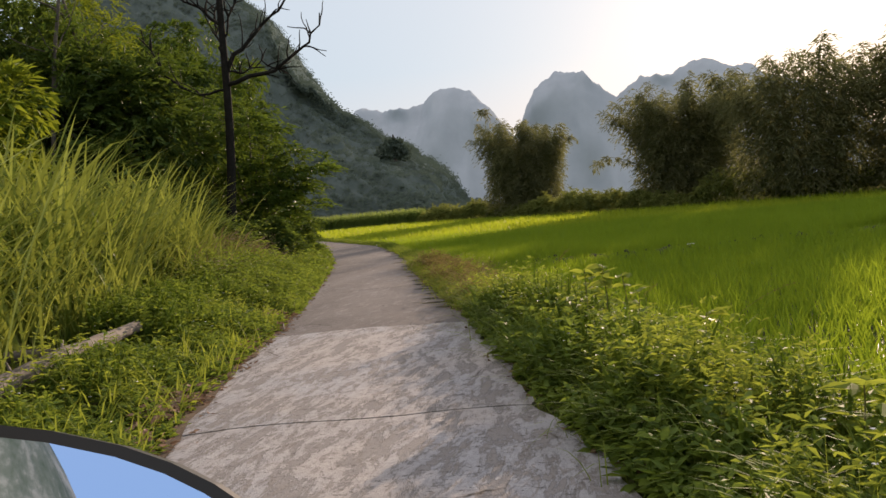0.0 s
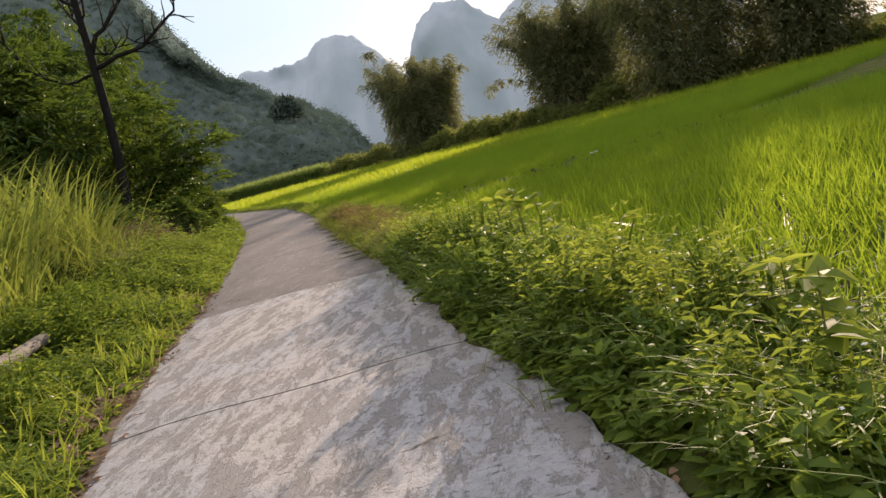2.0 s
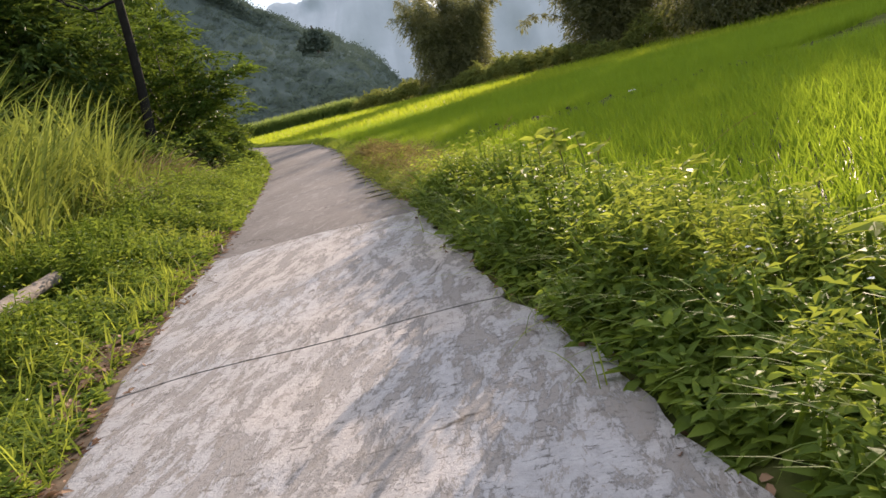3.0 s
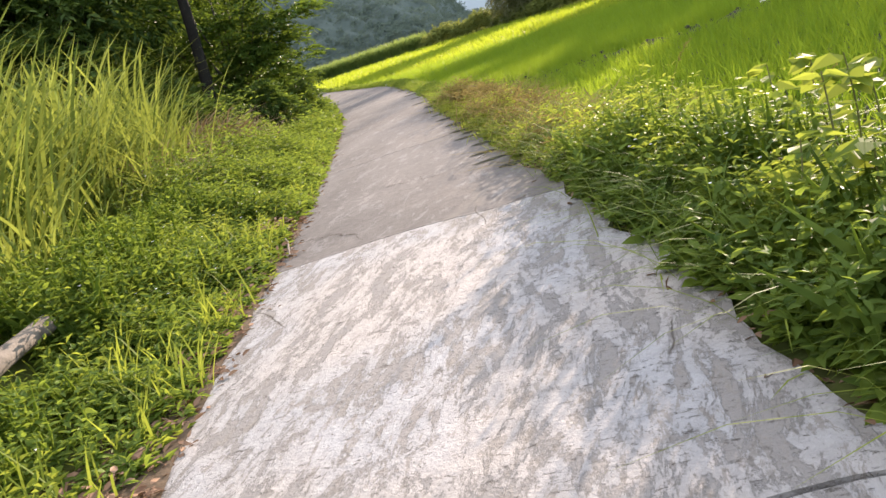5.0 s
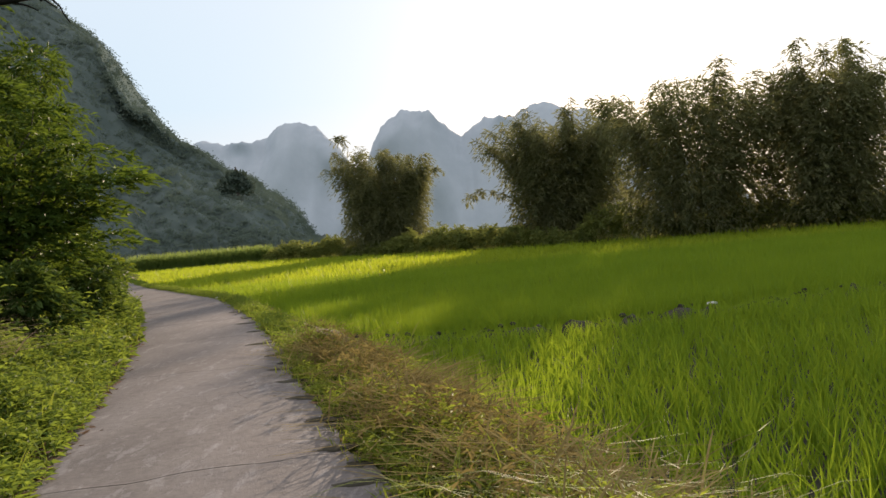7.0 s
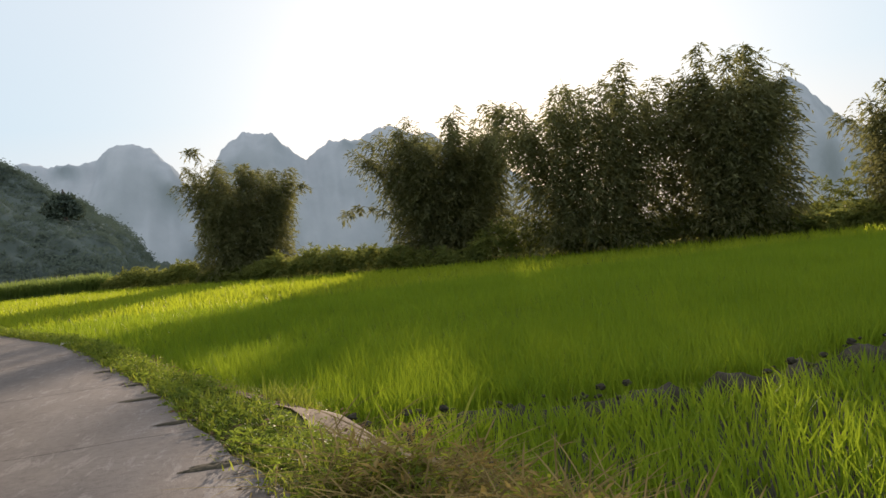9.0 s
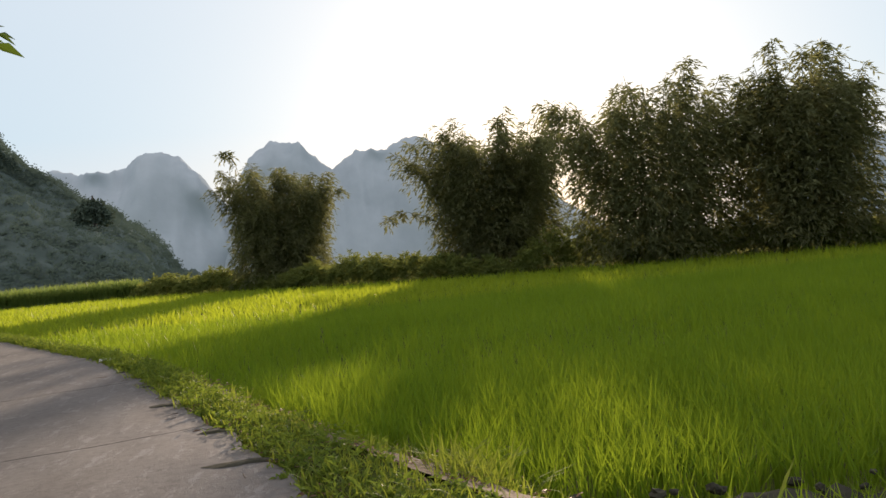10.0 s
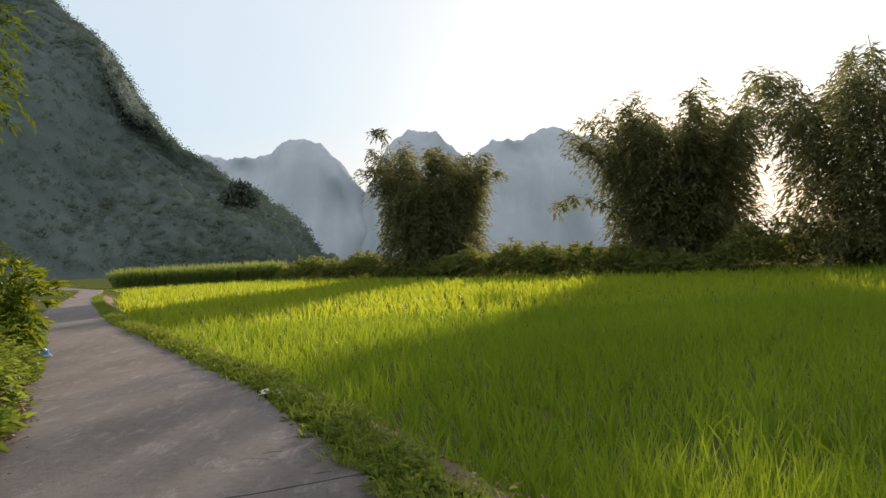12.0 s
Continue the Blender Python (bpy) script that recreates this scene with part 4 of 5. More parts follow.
# ---------------------------------------------------------------- low growth along the path
def scatter_weeds(name, label, mat, area, count, top, leaf, seed, droop=0.4, n_leaf=6, cat="weeds", rise=0.55, corners=6):
    """Creeping leafy weeds: area gives x, y and the growth's height for random numbers u, v."""
    r = np.random.default_rng(seed)
    u, v = r.uniform(0, 1, count), r.uniform(0, 1, count)
    x, y, h = area(u, v)
    clump = 0.85 + 0.8 * fnoise(x * 1.7, y * 1.7, seed, 3) + 0.35 * fnoise(x * 4.5, y * 4.5, seed + 7, 2)
    h = h * np.clip(clump, 0.15, 1.75)
    z = ground_z(x, y) + h * r.uniform(0.02, 1.0, count) ** 0.6 * top
    way = r.normal(0, 0.7, (count, 3)) * np.array([1, 1, rise / 0.55]) + np.array([0, 0, rise])
    chunks = spray_leaves(r, np.stack([x, y, z], 1), way, r.uniform(0.07, 0.2, count), n_leaf, leaf[0], leaf[1], droop, shape=round_leaf_arrays if corners == 6 else None)
    tagged(piece(name, leaf_mesh(name, chunks, corners), mat), label, cat, kind="stuff")


def strip_left(y0, y1, a0, a1, h0, h1):
    def area(u, v):
        y = y0 + (y1 - y0) * u
        a = a0 + (a1 - a0) * v
        return left_edge(y) - a, y, h0 + (h1 - h0) * np.clip((a - a0) / (a1 - a0) * 1.6, 0, 1)
    return area


def strip_right(y0, y1, b0, b1, h):
    def area(u, v):
        y = y0 + (y1 - y0) * u
        b = b0 + (b1 - b0) * v
        return right_edge(y) + b * verge_width(y), y, h * np.interp(b, [0, 0.1, 0.35, 0.7, 1.0], [0.5, 0.85, 1.0, 0.8, 0.45])
    return area


def weed_shoots(name, label, mat, area, count, leaf, seed, whorls=5, per=2, slim=0.5, lean=0.25, corners=6):
    """Upright leafy shoots in uneven mounds: a stem each, with leaves set round it that shrink towards the tip."""
    r = np.random.default_rng(seed)
    x, y, h = area(r.uniform(0, 1, count), r.uniform(0, 1, count))
    mound = 0.7 + 0.95 * fnoise(x * 1.6, y * 1.6, seed, 2) + 0.3 * vnoise(x * 5, y * 5, seed + 5)
    ok = r.uniform(0, 1, count) < np.clip(mound + 0.35, 0.12, 1)
    x, y, h = x[ok], y[ok], (h * np.clip(mound, 0.22, 1.3) * r.uniform(0.7, 1.15, count))[ok]
    n = len(x)
    base = np.stack([x, y, ground_z(x, y) - 0.01], 1)
    tip = np.stack([r.normal(0, lean, n) * h, r.normal(0, lean, n) * h, h], 1)
    flat = np.tile([1.0, 0.2, 0], (n, 1))
    shape = round_leaf_arrays if corners == 6 else leaf_arrays
    out = [shape(base, tip, flat, np.linalg.norm(tip, axis=1), np.full(n, 0.004), 0.0)]
    phase = r.uniform(0, 2 * np.pi, n)
    for k in range(whorls):
        s = 0.2 + 0.8 * (k + r.uniform(0.3, 0.9, n)) / whorls
        p = base + tip * s[:, None]
        for j in range(per):
            a = phase + k * 1.9 + 2 * np.pi * j / per + r.normal(0, 0.3, n)
            way = np.stack([np.cos(a), np.sin(a), r.normal(0.1, 0.3, n) + 0.7 * np.clip(s - 0.8, 0, 1) * 3], 1)
            up = np.stack([r.normal(0, 0.3, n), r.normal(0, 0.3, n), np.ones(n)], 1)
            size = leaf * (1.2 - 0.55 * s) * r.uniform(0.65, 1.3, n)
            out.append(shape(p, way, up, size, size * slim * r.uniform(0.8, 1.2, n)))
    tagged(piece(name, leaf_mesh(name, out, corners), mat), label, "weeds", kind="stuff")


LEFT_LABEL = "thick leafy green weeds along the path's edge"
weed_shoots("weeds", LEFT_LABEL, M_WEED, strip_left(1.6, 7.4, 0.0, 1.02, 0.06, 0.24), 2000, 0.078, 401, 5, 2, 0.42)
weed_shoots("weeds", LEFT_LABEL, M_WEED, strip_left(7.2, 10.5, 0.0, 1.5, 0.07, 0.36), 1700, 0.078, 421, 6, 2, 0.42)
weed_shoots("weeds", LEFT_LABEL, M_WEED, strip_left(10.3, 17.0, -0.06, 1.7, 0.12, 0.48), 2600, 0.085, 402, 6, 2, 0.45, corners=4)
weed_shoots("weeds", "deep green weeds below the trees beside the path", M_WEED, strip_left(16.5, 38.0, -0.08, 2.2, 0.2, 0.85), 3600, 0.14, 410, 5, 2, 0.45, corners=4)
weed_shoots("weeds", "yellow-green leafy shoots among the path-side weeds", M_WEED_Y, strip_left(1.6, 30.0, -0.04, 1.2, 0.06, 0.36), 1500, 0.07, 406, 5, 2, 0.4, corners=4)
weed_shoots("weeds", "leafy green weeds overhanging the paddy side of the path", M_WEED, strip_right(0.2, 9.4, 0.03, 0.8, 0.38), 2600, 0.08, 403, 7, 2, 0.42)
weed_shoots("weeds", "sunlit yellow-green weeds on top of the paddy verge", M_WEED_Y, strip_right(0.2, 9.6, 0.16, 1.0, 0.41), 3000, 0.066, 407, 7, 2, 0.42, corners=4)
weed_shoots("weeds", "broad dark leaves low on the verge's shaded side", M_WEED, strip_right(0.2, 8.6, 0.0, 0.3, 0.28), 900, 0.09, 425, 5, 2, 0.5)
weed_shoots("weeds", "sparse yellowing weeds on the paddy side of the path", M_WEED_Y, strip_right(8.8, 17.6, 0.0, 0.9, 0.24), 2300, 0.06, 404, 4, 2, 0.42, corners=4)
scatter_weeds("weeds", "low creeping weeds beside the path", M_WEED, strip_right(17.4, 60.0, -0.01, 0.38, 0.035), 4500, 1.0, (0.045, 0.02), 405, corners=4)
weed_shoots("weeds", "small leafy weeds in the grass beside the path", M_WEED, strip_right(18.0, 40.0, 0.0, 0.45, 0.12), 900, 0.055, 427, 4, corners=4)
scatter_weeds("leaf_litter", "brown dead leaves lying along the path's edge", M_LITTER, strip_left(1.5, 30.0, -0.1, 0.26, 0.012, 0.05), 4200, 1.0, (0.05, 0.025), 408, 0.0, 3, "leaf litter", 0.02)
scatter_weeds("leaf_litter", "brown dead leaves lying along the path's edge", M_LITTER, strip_right(1.5, 26.0, -0.12, 0.15, 0.012), 900, 1.0, (0.05, 0.022), 409, 0.0, 3, "leaf litter", 0.02)


def grass_tufts(name, label, mat, area, tufts, per, length, width, seed, lean=(0.1, 0.5), droop=(0.1, 0.6), segs=3, spread=0.06, cat="grass", lift=0.0):
    r = np.random.default_rng(seed)
    u, v = r.uniform(0, 1, tufts), r.uniform(0, 1, tufts)
    x, y, h = area(u, v)
    p = np.stack([x, y, ground_z(x, y) - 0.02 + lift * h * r.uniform(0, 1, tufts)], 1)
    k = tufts * per
    root = np.repeat(p, per, 0)
    root[:, :2] += r.normal(0, spread, (k, 2))
    ln = np.repeat(r.uniform(0.6, 1.2, tufts), per) * r.uniform(0.55, 1.1, k) * length
    me = blade_mesh(name, root, r.uniform(0, 2 * np.pi, k), ln, width * r.uniform(0.6, 1.3, k), r.uniform(*lean, k), r.uniform(*droop, k), segs)
    tagged(piece(name, me, mat), label, cat, kind="stuff")


grass_tufts("grass", "long arching grass hanging over the path's edge", M_WEED_Y, strip_right(0.2, 12.0, 0.08, 1.05, 0.5), 300, 10, 0.46, 0.006, 411, (0.1, 0.6), (0.5, 1.2), 4, 0.12)
grass_tufts("grass", "fine pale grass standing in the verge weeds", M_WEED, strip_right(0.2, 11.5, 0.1, 1.0, 0.5), 210, 9, 0.52, 0.0045, 420, (0.05, 0.6), (0.3, 1.1), 4, 0.14)
grass_tufts("grass", "short grass among the path-side weeds", M_WEED_Y, strip_left(2, 26, 0.05, 1.0, 0.1, 0.3), 420, 9, 0.34, 0.011, 412)
grass_tufts("grass", "short yellow-green grass on the paddy verge", M_WEED_Y, strip_right(10.5, 45, 0.0, 0.42, 0.2), 1500, 9, 0.14, 0.01, 413)
grass_tufts("grass", "scattered thin grass on the bare earth by the paddy", M_WEED_Y, strip_right(16.5, 45, 0.45, 1.0, 0.2), 260, 8, 0.15, 0.008, 423)
scatter_weeds("leaf_litter", "brown dead leaves and grass bits on the bare earth", M_LITTER, strip_right(16.0, 34, 0.35, 1.0, 0.012), 900, 1.0, (0.045, 0.016), 424, 0.0, 3, "leaf litter", 0.02)
grass_tufts("grass", "green grass pushing up through the cut straw", M_WEED_Y, strip_right(8.6, 18.0, 0.05, 0.95, 0.2), 620, 8, 0.2, 0.007, 426, (0.1, 0.7), (0.2, 1.0))
grass_tufts("tall_grass", "tall yellow-green reed grass arching on the bank", M_TALL, strip_left(4.0, 14.6, 1.75, 5.6, 0.5, 1), 235, 26, 2.1, 0.036, 414, (0.02, 0.26), (0.15, 0.75), 6, 0.16)
grass_tufts("tall_grass", "thin yellowing reed grass on the bank", M_TALL, strip_left(3.0, 14.0, 1.5, 4.8, 0.5, 1), 120, 24, 1.7, 0.02, 415, (0.04, 0.38), (0.2, 0.9), 5, 0.12)
grass_tufts("tall_grass", "broad green reed blades at the bank's foot", M_WEED, strip_left(3.0, 10, 1.9, 3.6, 0.5, 1), 60, 16, 1.6, 0.034, 419, (0.02, 0.35), (0.2, 0.8), 5, 0.07)
grass_tufts("tall_grass", "tall reed grass in the shade of the trees", M_TALL, strip_left(24, 34, 1.4, 3.6, 0.5, 1), 90, 26, 1.3, 0.018, 416, (0.05, 0.5), (0.3, 0.85), 5, 0.14)


def cut_straw(seed):
    """Cut grass raked into low heaps along the paddy verge, drying brown."""
    r = np.random.default_rng(seed)
    heaps, per = 60, 62
    y = np.linspace(9.3, 17.9, heaps) + r.normal(0, 0.1, heaps)
    x = right_edge(y) + verge_width(y) * r.uniform(0.22, 0.9, heaps)
    a, q = r.uniform(0, 2 * np.pi, heaps * per), np.sqrt(r.uniform(0, 1, heaps * per))
    wide, tall = np.repeat(r.uniform(0.3, 0.62, heaps), per), np.repeat(r.uniform(0.08, 0.26, heaps), per)
    px, py = np.repeat(x, per) + np.cos(a) * q * wide, np.repeat(y, per) + np.sin(a) * q * wide
    root = np.stack([px, py, ground_z(px, py) + tall * (1 - q * q) * r.uniform(0.3, 1.0, len(px)) + 0.02], 1)
    swirl = np.repeat(r.uniform(0, 2 * np.pi, heaps), per) + r.normal(0, 0.9, len(px))
    me = blade_mesh("dry_straw", root, swirl, r.uniform(0.18, 0.5, len(px)), r.uniform(0.006, 0.013, len(px)), r.uniform(0.85, 1.3, len(px)), r.uniform(0.1, 0.6, len(px)), 5)
    tagged(piece("dry_straw", me, M_STRAW), "cut brown grass drying in heaps on the verge", "straw", kind="stuff")


cut_straw(417)
scatter_weeds("dead_weeds", "withered brown leafy weeds cut and left on the verge", M_STRAW, strip_right(8.9, 17.8, 0.15, 0.9, 0.2), 1500, 1.0, (0.06, 0.018), 428, 0.5, 5, "dead weeds", 0.3, corners=4)


def edge_grass(seed):
    """Long grass leaning out over the concrete from the weedy verge."""
    r = np.random.default_rng(seed)
    tufts, per = 46, 10
    y = np.repeat(r.uniform(0.6, 10.0, tufts), per) + r.normal(0, 0.05, tufts * per)
    x = right_edge(y) + np.repeat(r.uniform(0.08, 0.4, tufts), per) + r.normal(0, 0.03, tufts * per)
    k = len(y)
    me = blade_mesh("grass", np.stack([x, y, ground_z(x, y) + r.uniform(0, 0.12, k)], 1), np.pi + r.normal(-0.1, 1.1, k), r.uniform(0.2, 0.45, k),
                    r.uniform(0.004, 0.0065, k), r.uniform(0.2, 0.6, k), r.uniform(0.5, 1.1, k), 5)
    tagged(piece("grass", me, M_WEED), "long green grass arching out over the concrete", "grass", kind="stuff")


edge_grass(418)
grass_tufts("dry_straw", "dry fallen grass stalks on the bank", M_HAY, strip_left(11.6, 16.0, 1.3, 2.2, 0.3, 0.5), 80, 10, 0.55, 0.016, 418, (0.4, 0.95), (0.1, 0.7), 3, 0.1, "straw", 1.0)


def hay_heap(place, seed):
    r = np.random.default_rng(seed)
    n = 650
    a, q = r.uniform(0, 2 * np.pi, n), np.sqrt(r.uniform(0, 1, n))
    root = np.stack([np.cos(a) * q * 0.7, np.sin(a) * q * 0.55, 0.6 * (1 - q * q) * r.uniform(0.3, 1, n)], 1)
    ob = piece("hay_heap", blade_mesh("hay_heap", root, r.normal(0.3, 1.0, n), r.uniform(0.25, 0.7, n), r.uniform(0.012, 0.028, n), r.uniform(0.5, 1.3, n), r.uniform(0.3, 0.9, n), 3), M_HAY)
    ob.location = place
    tagged(ob, "heap of pale dry straw thrown on the bank", "straw", kind="stuff")


hay_heap((-4.95, 15.6, gz(-4.95, 15.6) + 0.12), 431)

# ---------------------------------------------------------------- the knob of trees on the hill's shoulder
def hill_tree(place, size, seed):
    r = np.random.default_rng(seed)
    t = anchor("hill_tree", place, "dark round-headed tree clump on the hill's shoulder", "tree")
    piece("trunk", tubes("trunk", [limb_run(r, (0, 0, -3), (0, 0, 1), size * 1.0, 0.5, 0.2, 0.05, 5)], 7), M_BARK, t)
    n = 1500
    d = unit(r.normal(0, 1, (n, 3)))
    c = np.array([(0, 0, 0), (-0.7, 0, -0.1), (0.6, 0, -0.2), (0.1, 0, 0.35), (-0.4, 0, 0.3)])[r.integers(0, 5, n)]
    p = (c + d * 0.55 * r.uniform(0.5, 1, n)[:, None]) * size * 0.5
    me = leaf_mesh("crown", [leaf_arrays(p, r.normal(0, 1, (n, 3)), r.normal(0, 1, (n, 3)), size * 0.16 * r.uniform(0.6, 1.3, n), size * 0.13)])
    # leaf colour carries the same painted-in haze as the hill's woodland
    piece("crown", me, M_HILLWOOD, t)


hill_tree((-51.5, 226.5, 17.6), 7.6, 501)


# ---------------------------------------------------------------- mirror of a parked motorbike
def rounded_outline(w, h, top_bow):
    pts = []
    for i in range(40):
        a = 2 * math.pi * i / 40
        cx, sy = math.copysign(abs(math.cos(a)) ** 0.8, math.cos(a)), math.copysign(abs(math.sin(a)) ** 0.85, math.sin(a))
        pts.append((cx * w / 2, sy * h / 2 + (top_bow * (1 - cx * cx) if sy > 0 else 0)))
    return pts


def bike_mirror(m):
    thing = anchor("motorbike_mirror", (0, 0, 0), "black motorbike rear-view mirror on a thin stalk, sky blue put into its glass", "mirror")
    thing.matrix_world = m
    black = plain_material("black_plastic", (0.015, 0.015, 0.016), 0.4)
    glass, nt, n, l = nodes_of("mirror_glass")
    b = n["Principled BSDF"]
    b.inputs["Metallic"].default_value, b.inputs["Roughness"].default_value = 1.0, 0.01
    # the reflected sky's blue is put into the glass colour
    b.inputs["Base Color"].default_value = (0.4, 0.6, 0.95, 1)
    bm = bmesh.new()
    out = rounded_outline(0.165, 0.09, 0.008)
    inn = rounded_outline(0.159, 0.084, 0.008)
    rings = []
    for pts, z in ((inn, 0.0), (inn, 0.003), (out, 0.003), (out, -0.006), ([(x * 0.7, y * 0.7) for x, y in out], -0.02)):
        rings.append([bm.verts.new((x, y, z)) for x, y in pts])
    for r0, r1 in zip(rings, rings[1:]):
        for i in range(40):
            bm.faces.new((r0[i], r0[(i + 1) % 40], r1[(i + 1) % 40], r1[i]))
    bm.faces.new(rings[-1])
    me = bpy.data.meshes.new("housing")
    bm.to_mesh(me)
    bm.free()
    piece("housing", me, black, thing)
    bm = bmesh.new()
    bm.faces.new([bm.verts.new((x, y, 0.001)) for x, y in inn])
    me = bpy.data.meshes.new("mirror_glass")
    bm.to_mesh(me)
    bm.free()
    piece("mirror_glass", me, glass, thing)
    inv = m.inverted()
    foot = inv @ Vector((m.translation.x + 0.03, m.translation.y + 0.05, 0.0))
    joint = Vector((0.02, -0.034, -0.012))
    pts = [joint, joint.lerp(foot, 0.12) + Vector((0.0, 0, -0.02)), joint.lerp(foot, 0.5) + Vector((0, 0, -0.01)), foot]
    piece("stalk", tubes("stalk", [([tuple(p) for p in pts], [0.005, 0.006, 0.007, 0.008])], 8), black, thing)
    v, f = tube_arrays([(0.083, 0.0, -0.004), (0.083, 0.0, 0.006)], [0.004, 0.0035], 10)
    chrome = plain_material("chrome", (0.8, 0.75, 0.65), 0.25, 1.0)
    piece("bolt", raw_mesh("bolt", v, f, True), chrome, thing)


view = look((2.139, 0.58, 1.144), (1.768, 2.543, 1.043), -5.4)
bike_mirror(view @ Matrix.Translation((-0.108, -0.097, -0.2)) @ pose(0, 0, 0, -16, 0, -9))


# ---------------------------------------------------------------- small things
def fallen_branch(points, radii, label):
    r = np.random.default_rng(601)
    ob = anchor("fallen_branch", points[0], label, "branch")
    p = np.array(points) - np.array(points[0])
    s0, s = np.linspace(0, 1, len(p)), np.linspace(0, 1, 16)
    pts = np.stack([np.interp(s, s0, p[:, k]) for k in range(3)], 1) + r.normal(0, 0.12 * radii[1], (16, 3))
    piece("stem", tubes("stem", [(pts, np.interp(s, s0, radii) * r.uniform(0.85, 1.15, 16))], 9), M_LOG, ob)
    for i in (5, 10):
        piece("stub", tubes("stub", [limb_run(r, pts[i], (-0.5, 0.4, 0.5), min(0.22, 2.5 * radii[1]), 0.25 * radii[1], 0.1 * radii[1], 0.2, 4)], 6), M_LOG, ob)


fallen_branch([(-1.46, 4.6, 0.27), (-1.58, 5.25, 0.3), (-1.66, 5.9, 0.33), (-1.92, 7.25, 0.34)], [0.08, 0.075, 0.066, 0.05],
              "bleached fallen branch lying across the weeds")
fallen_branch([(-2.6, 5.9, 0.34), (-2.3, 6.3, 0.3), (-1.9, 6.5, 0.27)], [0.03, 0.045, 0.03], "short grey piece of dead wood in the grass")
fallen_branch([(-1.58, 9.85, 0.03), (-1.5, 9.5, 0.03), (-1.36, 9.25, 0.025), (-1.2, 8.85, 0.012)], [0.009, 0.012, 0.01, 0.006], "pale bent root lying at the path's edge")


def crumpled(name, place, size, mat, label, seed):
    r = np.random.default_rng(seed)
    bm = bmesh.new()
    bmesh.ops.create_icosphere(bm, subdivisions=3, radius=1)
    for v in bm.verts:
        k = 0.62 + 0.5 * noise.noise(v.co * 2.1 + Vector((seed, 0, 0))) + 0.22 * noise.noise(v.co * 5.5)
        v.co = Vector((v.co.x * size[0] * k, v.co.y * size[1] * k, max(-0.3, v.co.z) * size[2] * k + 0.3 * size[2]))
    me = bpy.data.meshes.new(name)
    bm.to_mesh(me)
    bm.free()
    ob = piece(name, me, mat)
    ob.location = place
    tagged(ob, label, "litter")


M_WHITE = plain_material("white_plastic", (0.75, 0.75, 0.73), 0.45)
M_BLUE = plain_material("blue_plastic", (0.25, 0.5, 0.8), 0.4)
crumpled("plastic_bag", (4.22, 21.1, -0.3), (0.13, 0.07, 0.035), M_WHITE, "crumpled white plastic bag on the mud bank", 3)
crumpled("plastic_bag", (-9.45, 33.2, 0.0), (0.13, 0.11, 0.12), M_BLUE, "crumpled pale blue plastic bag at the path's edge", 5)
crumpled("plastic_scrap", (-5.5, 29.0, 0.0), (0.17, 0.1, 0.035), M_WHITE, "torn white plastic scrap on the path's edge", 7)
crumpled("plastic_scrap", (-5.15, 28.7, 0.0), (0.08, 0.06, 0.025), M_WHITE, "torn white plastic scrap on the path's edge", 8)


def clods():
    r = np.random.default_rng(611)
    for i in range(64):
        x = r.uniform(-1.8, 10)
        y = float(bund_y(x)) + r.normal(0, 0.16)
        s = r.uniform(0.02, 0.05)
        bm = bmesh.new()
        bmesh.ops.create_icosphere(bm, subdivisions=2, radius=1)
        for v in bm.verts:
            k = 0.8 + 0.45 * noise.noise(v.co * 1.7 + Vector((i, 0, 0)))
            v.co = Vector((v.co.x * s * k * 1.3, v.co.y * s * k, v.co.z * s * k * 0.8))
        me = bpy.data.meshes.new("mud_clod")
        bm.to_mesh(me)
        bm.free()
        ob = piece("mud_clod", me, M_MUD)
        ob.location = (x, y, -0.33 + 0.03 * r.normal())
        tagged(ob, "lump of dried grey mud on the paddy bank", "clod", "clods on the bank")


clods()
grass_tufts("grass", "thin grey-green grass on the mud bank", M_WEED_Y, lambda u, v: (-2 + 22 * u, bund_y(-2 + 22 * u) + 0.55 * (v - 0.5), 0 * u + 0.2),
            1500, 9, 0.27, 0.009, 621)


def broad_sapling(place, height, seed, label, leaf=(0.15, 0.085)):
    r = np.random.default_rng(seed)
    ob = anchor("sapling", place, label, "plant", "saplings on the verge")
    pts, rad = limb_run(r, (0, 0, -0.03), (0.1, 0.0, 1), height, 0.006, 0.003, 0.15, 6)
    piece("stem", tubes("stem", [(pts, rad)], 6), M_CULM, ob)
    n = 16
    s = r.uniform(0.35, 1.0, n)
    base = np.stack([np.interp(s, np.linspace(0, 1, len(pts)), pts[:, k]) for k in range(3)], 1)
    a = r.uniform(0, 2 * np.pi, n)
    way = np.stack([np.cos(a), np.sin(a), r.uniform(-0.3, 0.5, n)], 1)
    v = round_leaf_arrays(base, way, np.tile([0, 0, 1.0], (n, 1)) + r.normal(0, 0.25, (n, 3)), leaf[0] * r.uniform(0.6, 1.15, n), leaf[1])
    for i in range(n):
        piece("leaf", raw_mesh("leaf", v[6 * i:6 * i + 6], np.array([[0, 1, 2, 3, 4, 5]])), M_WEED_Y, ob)


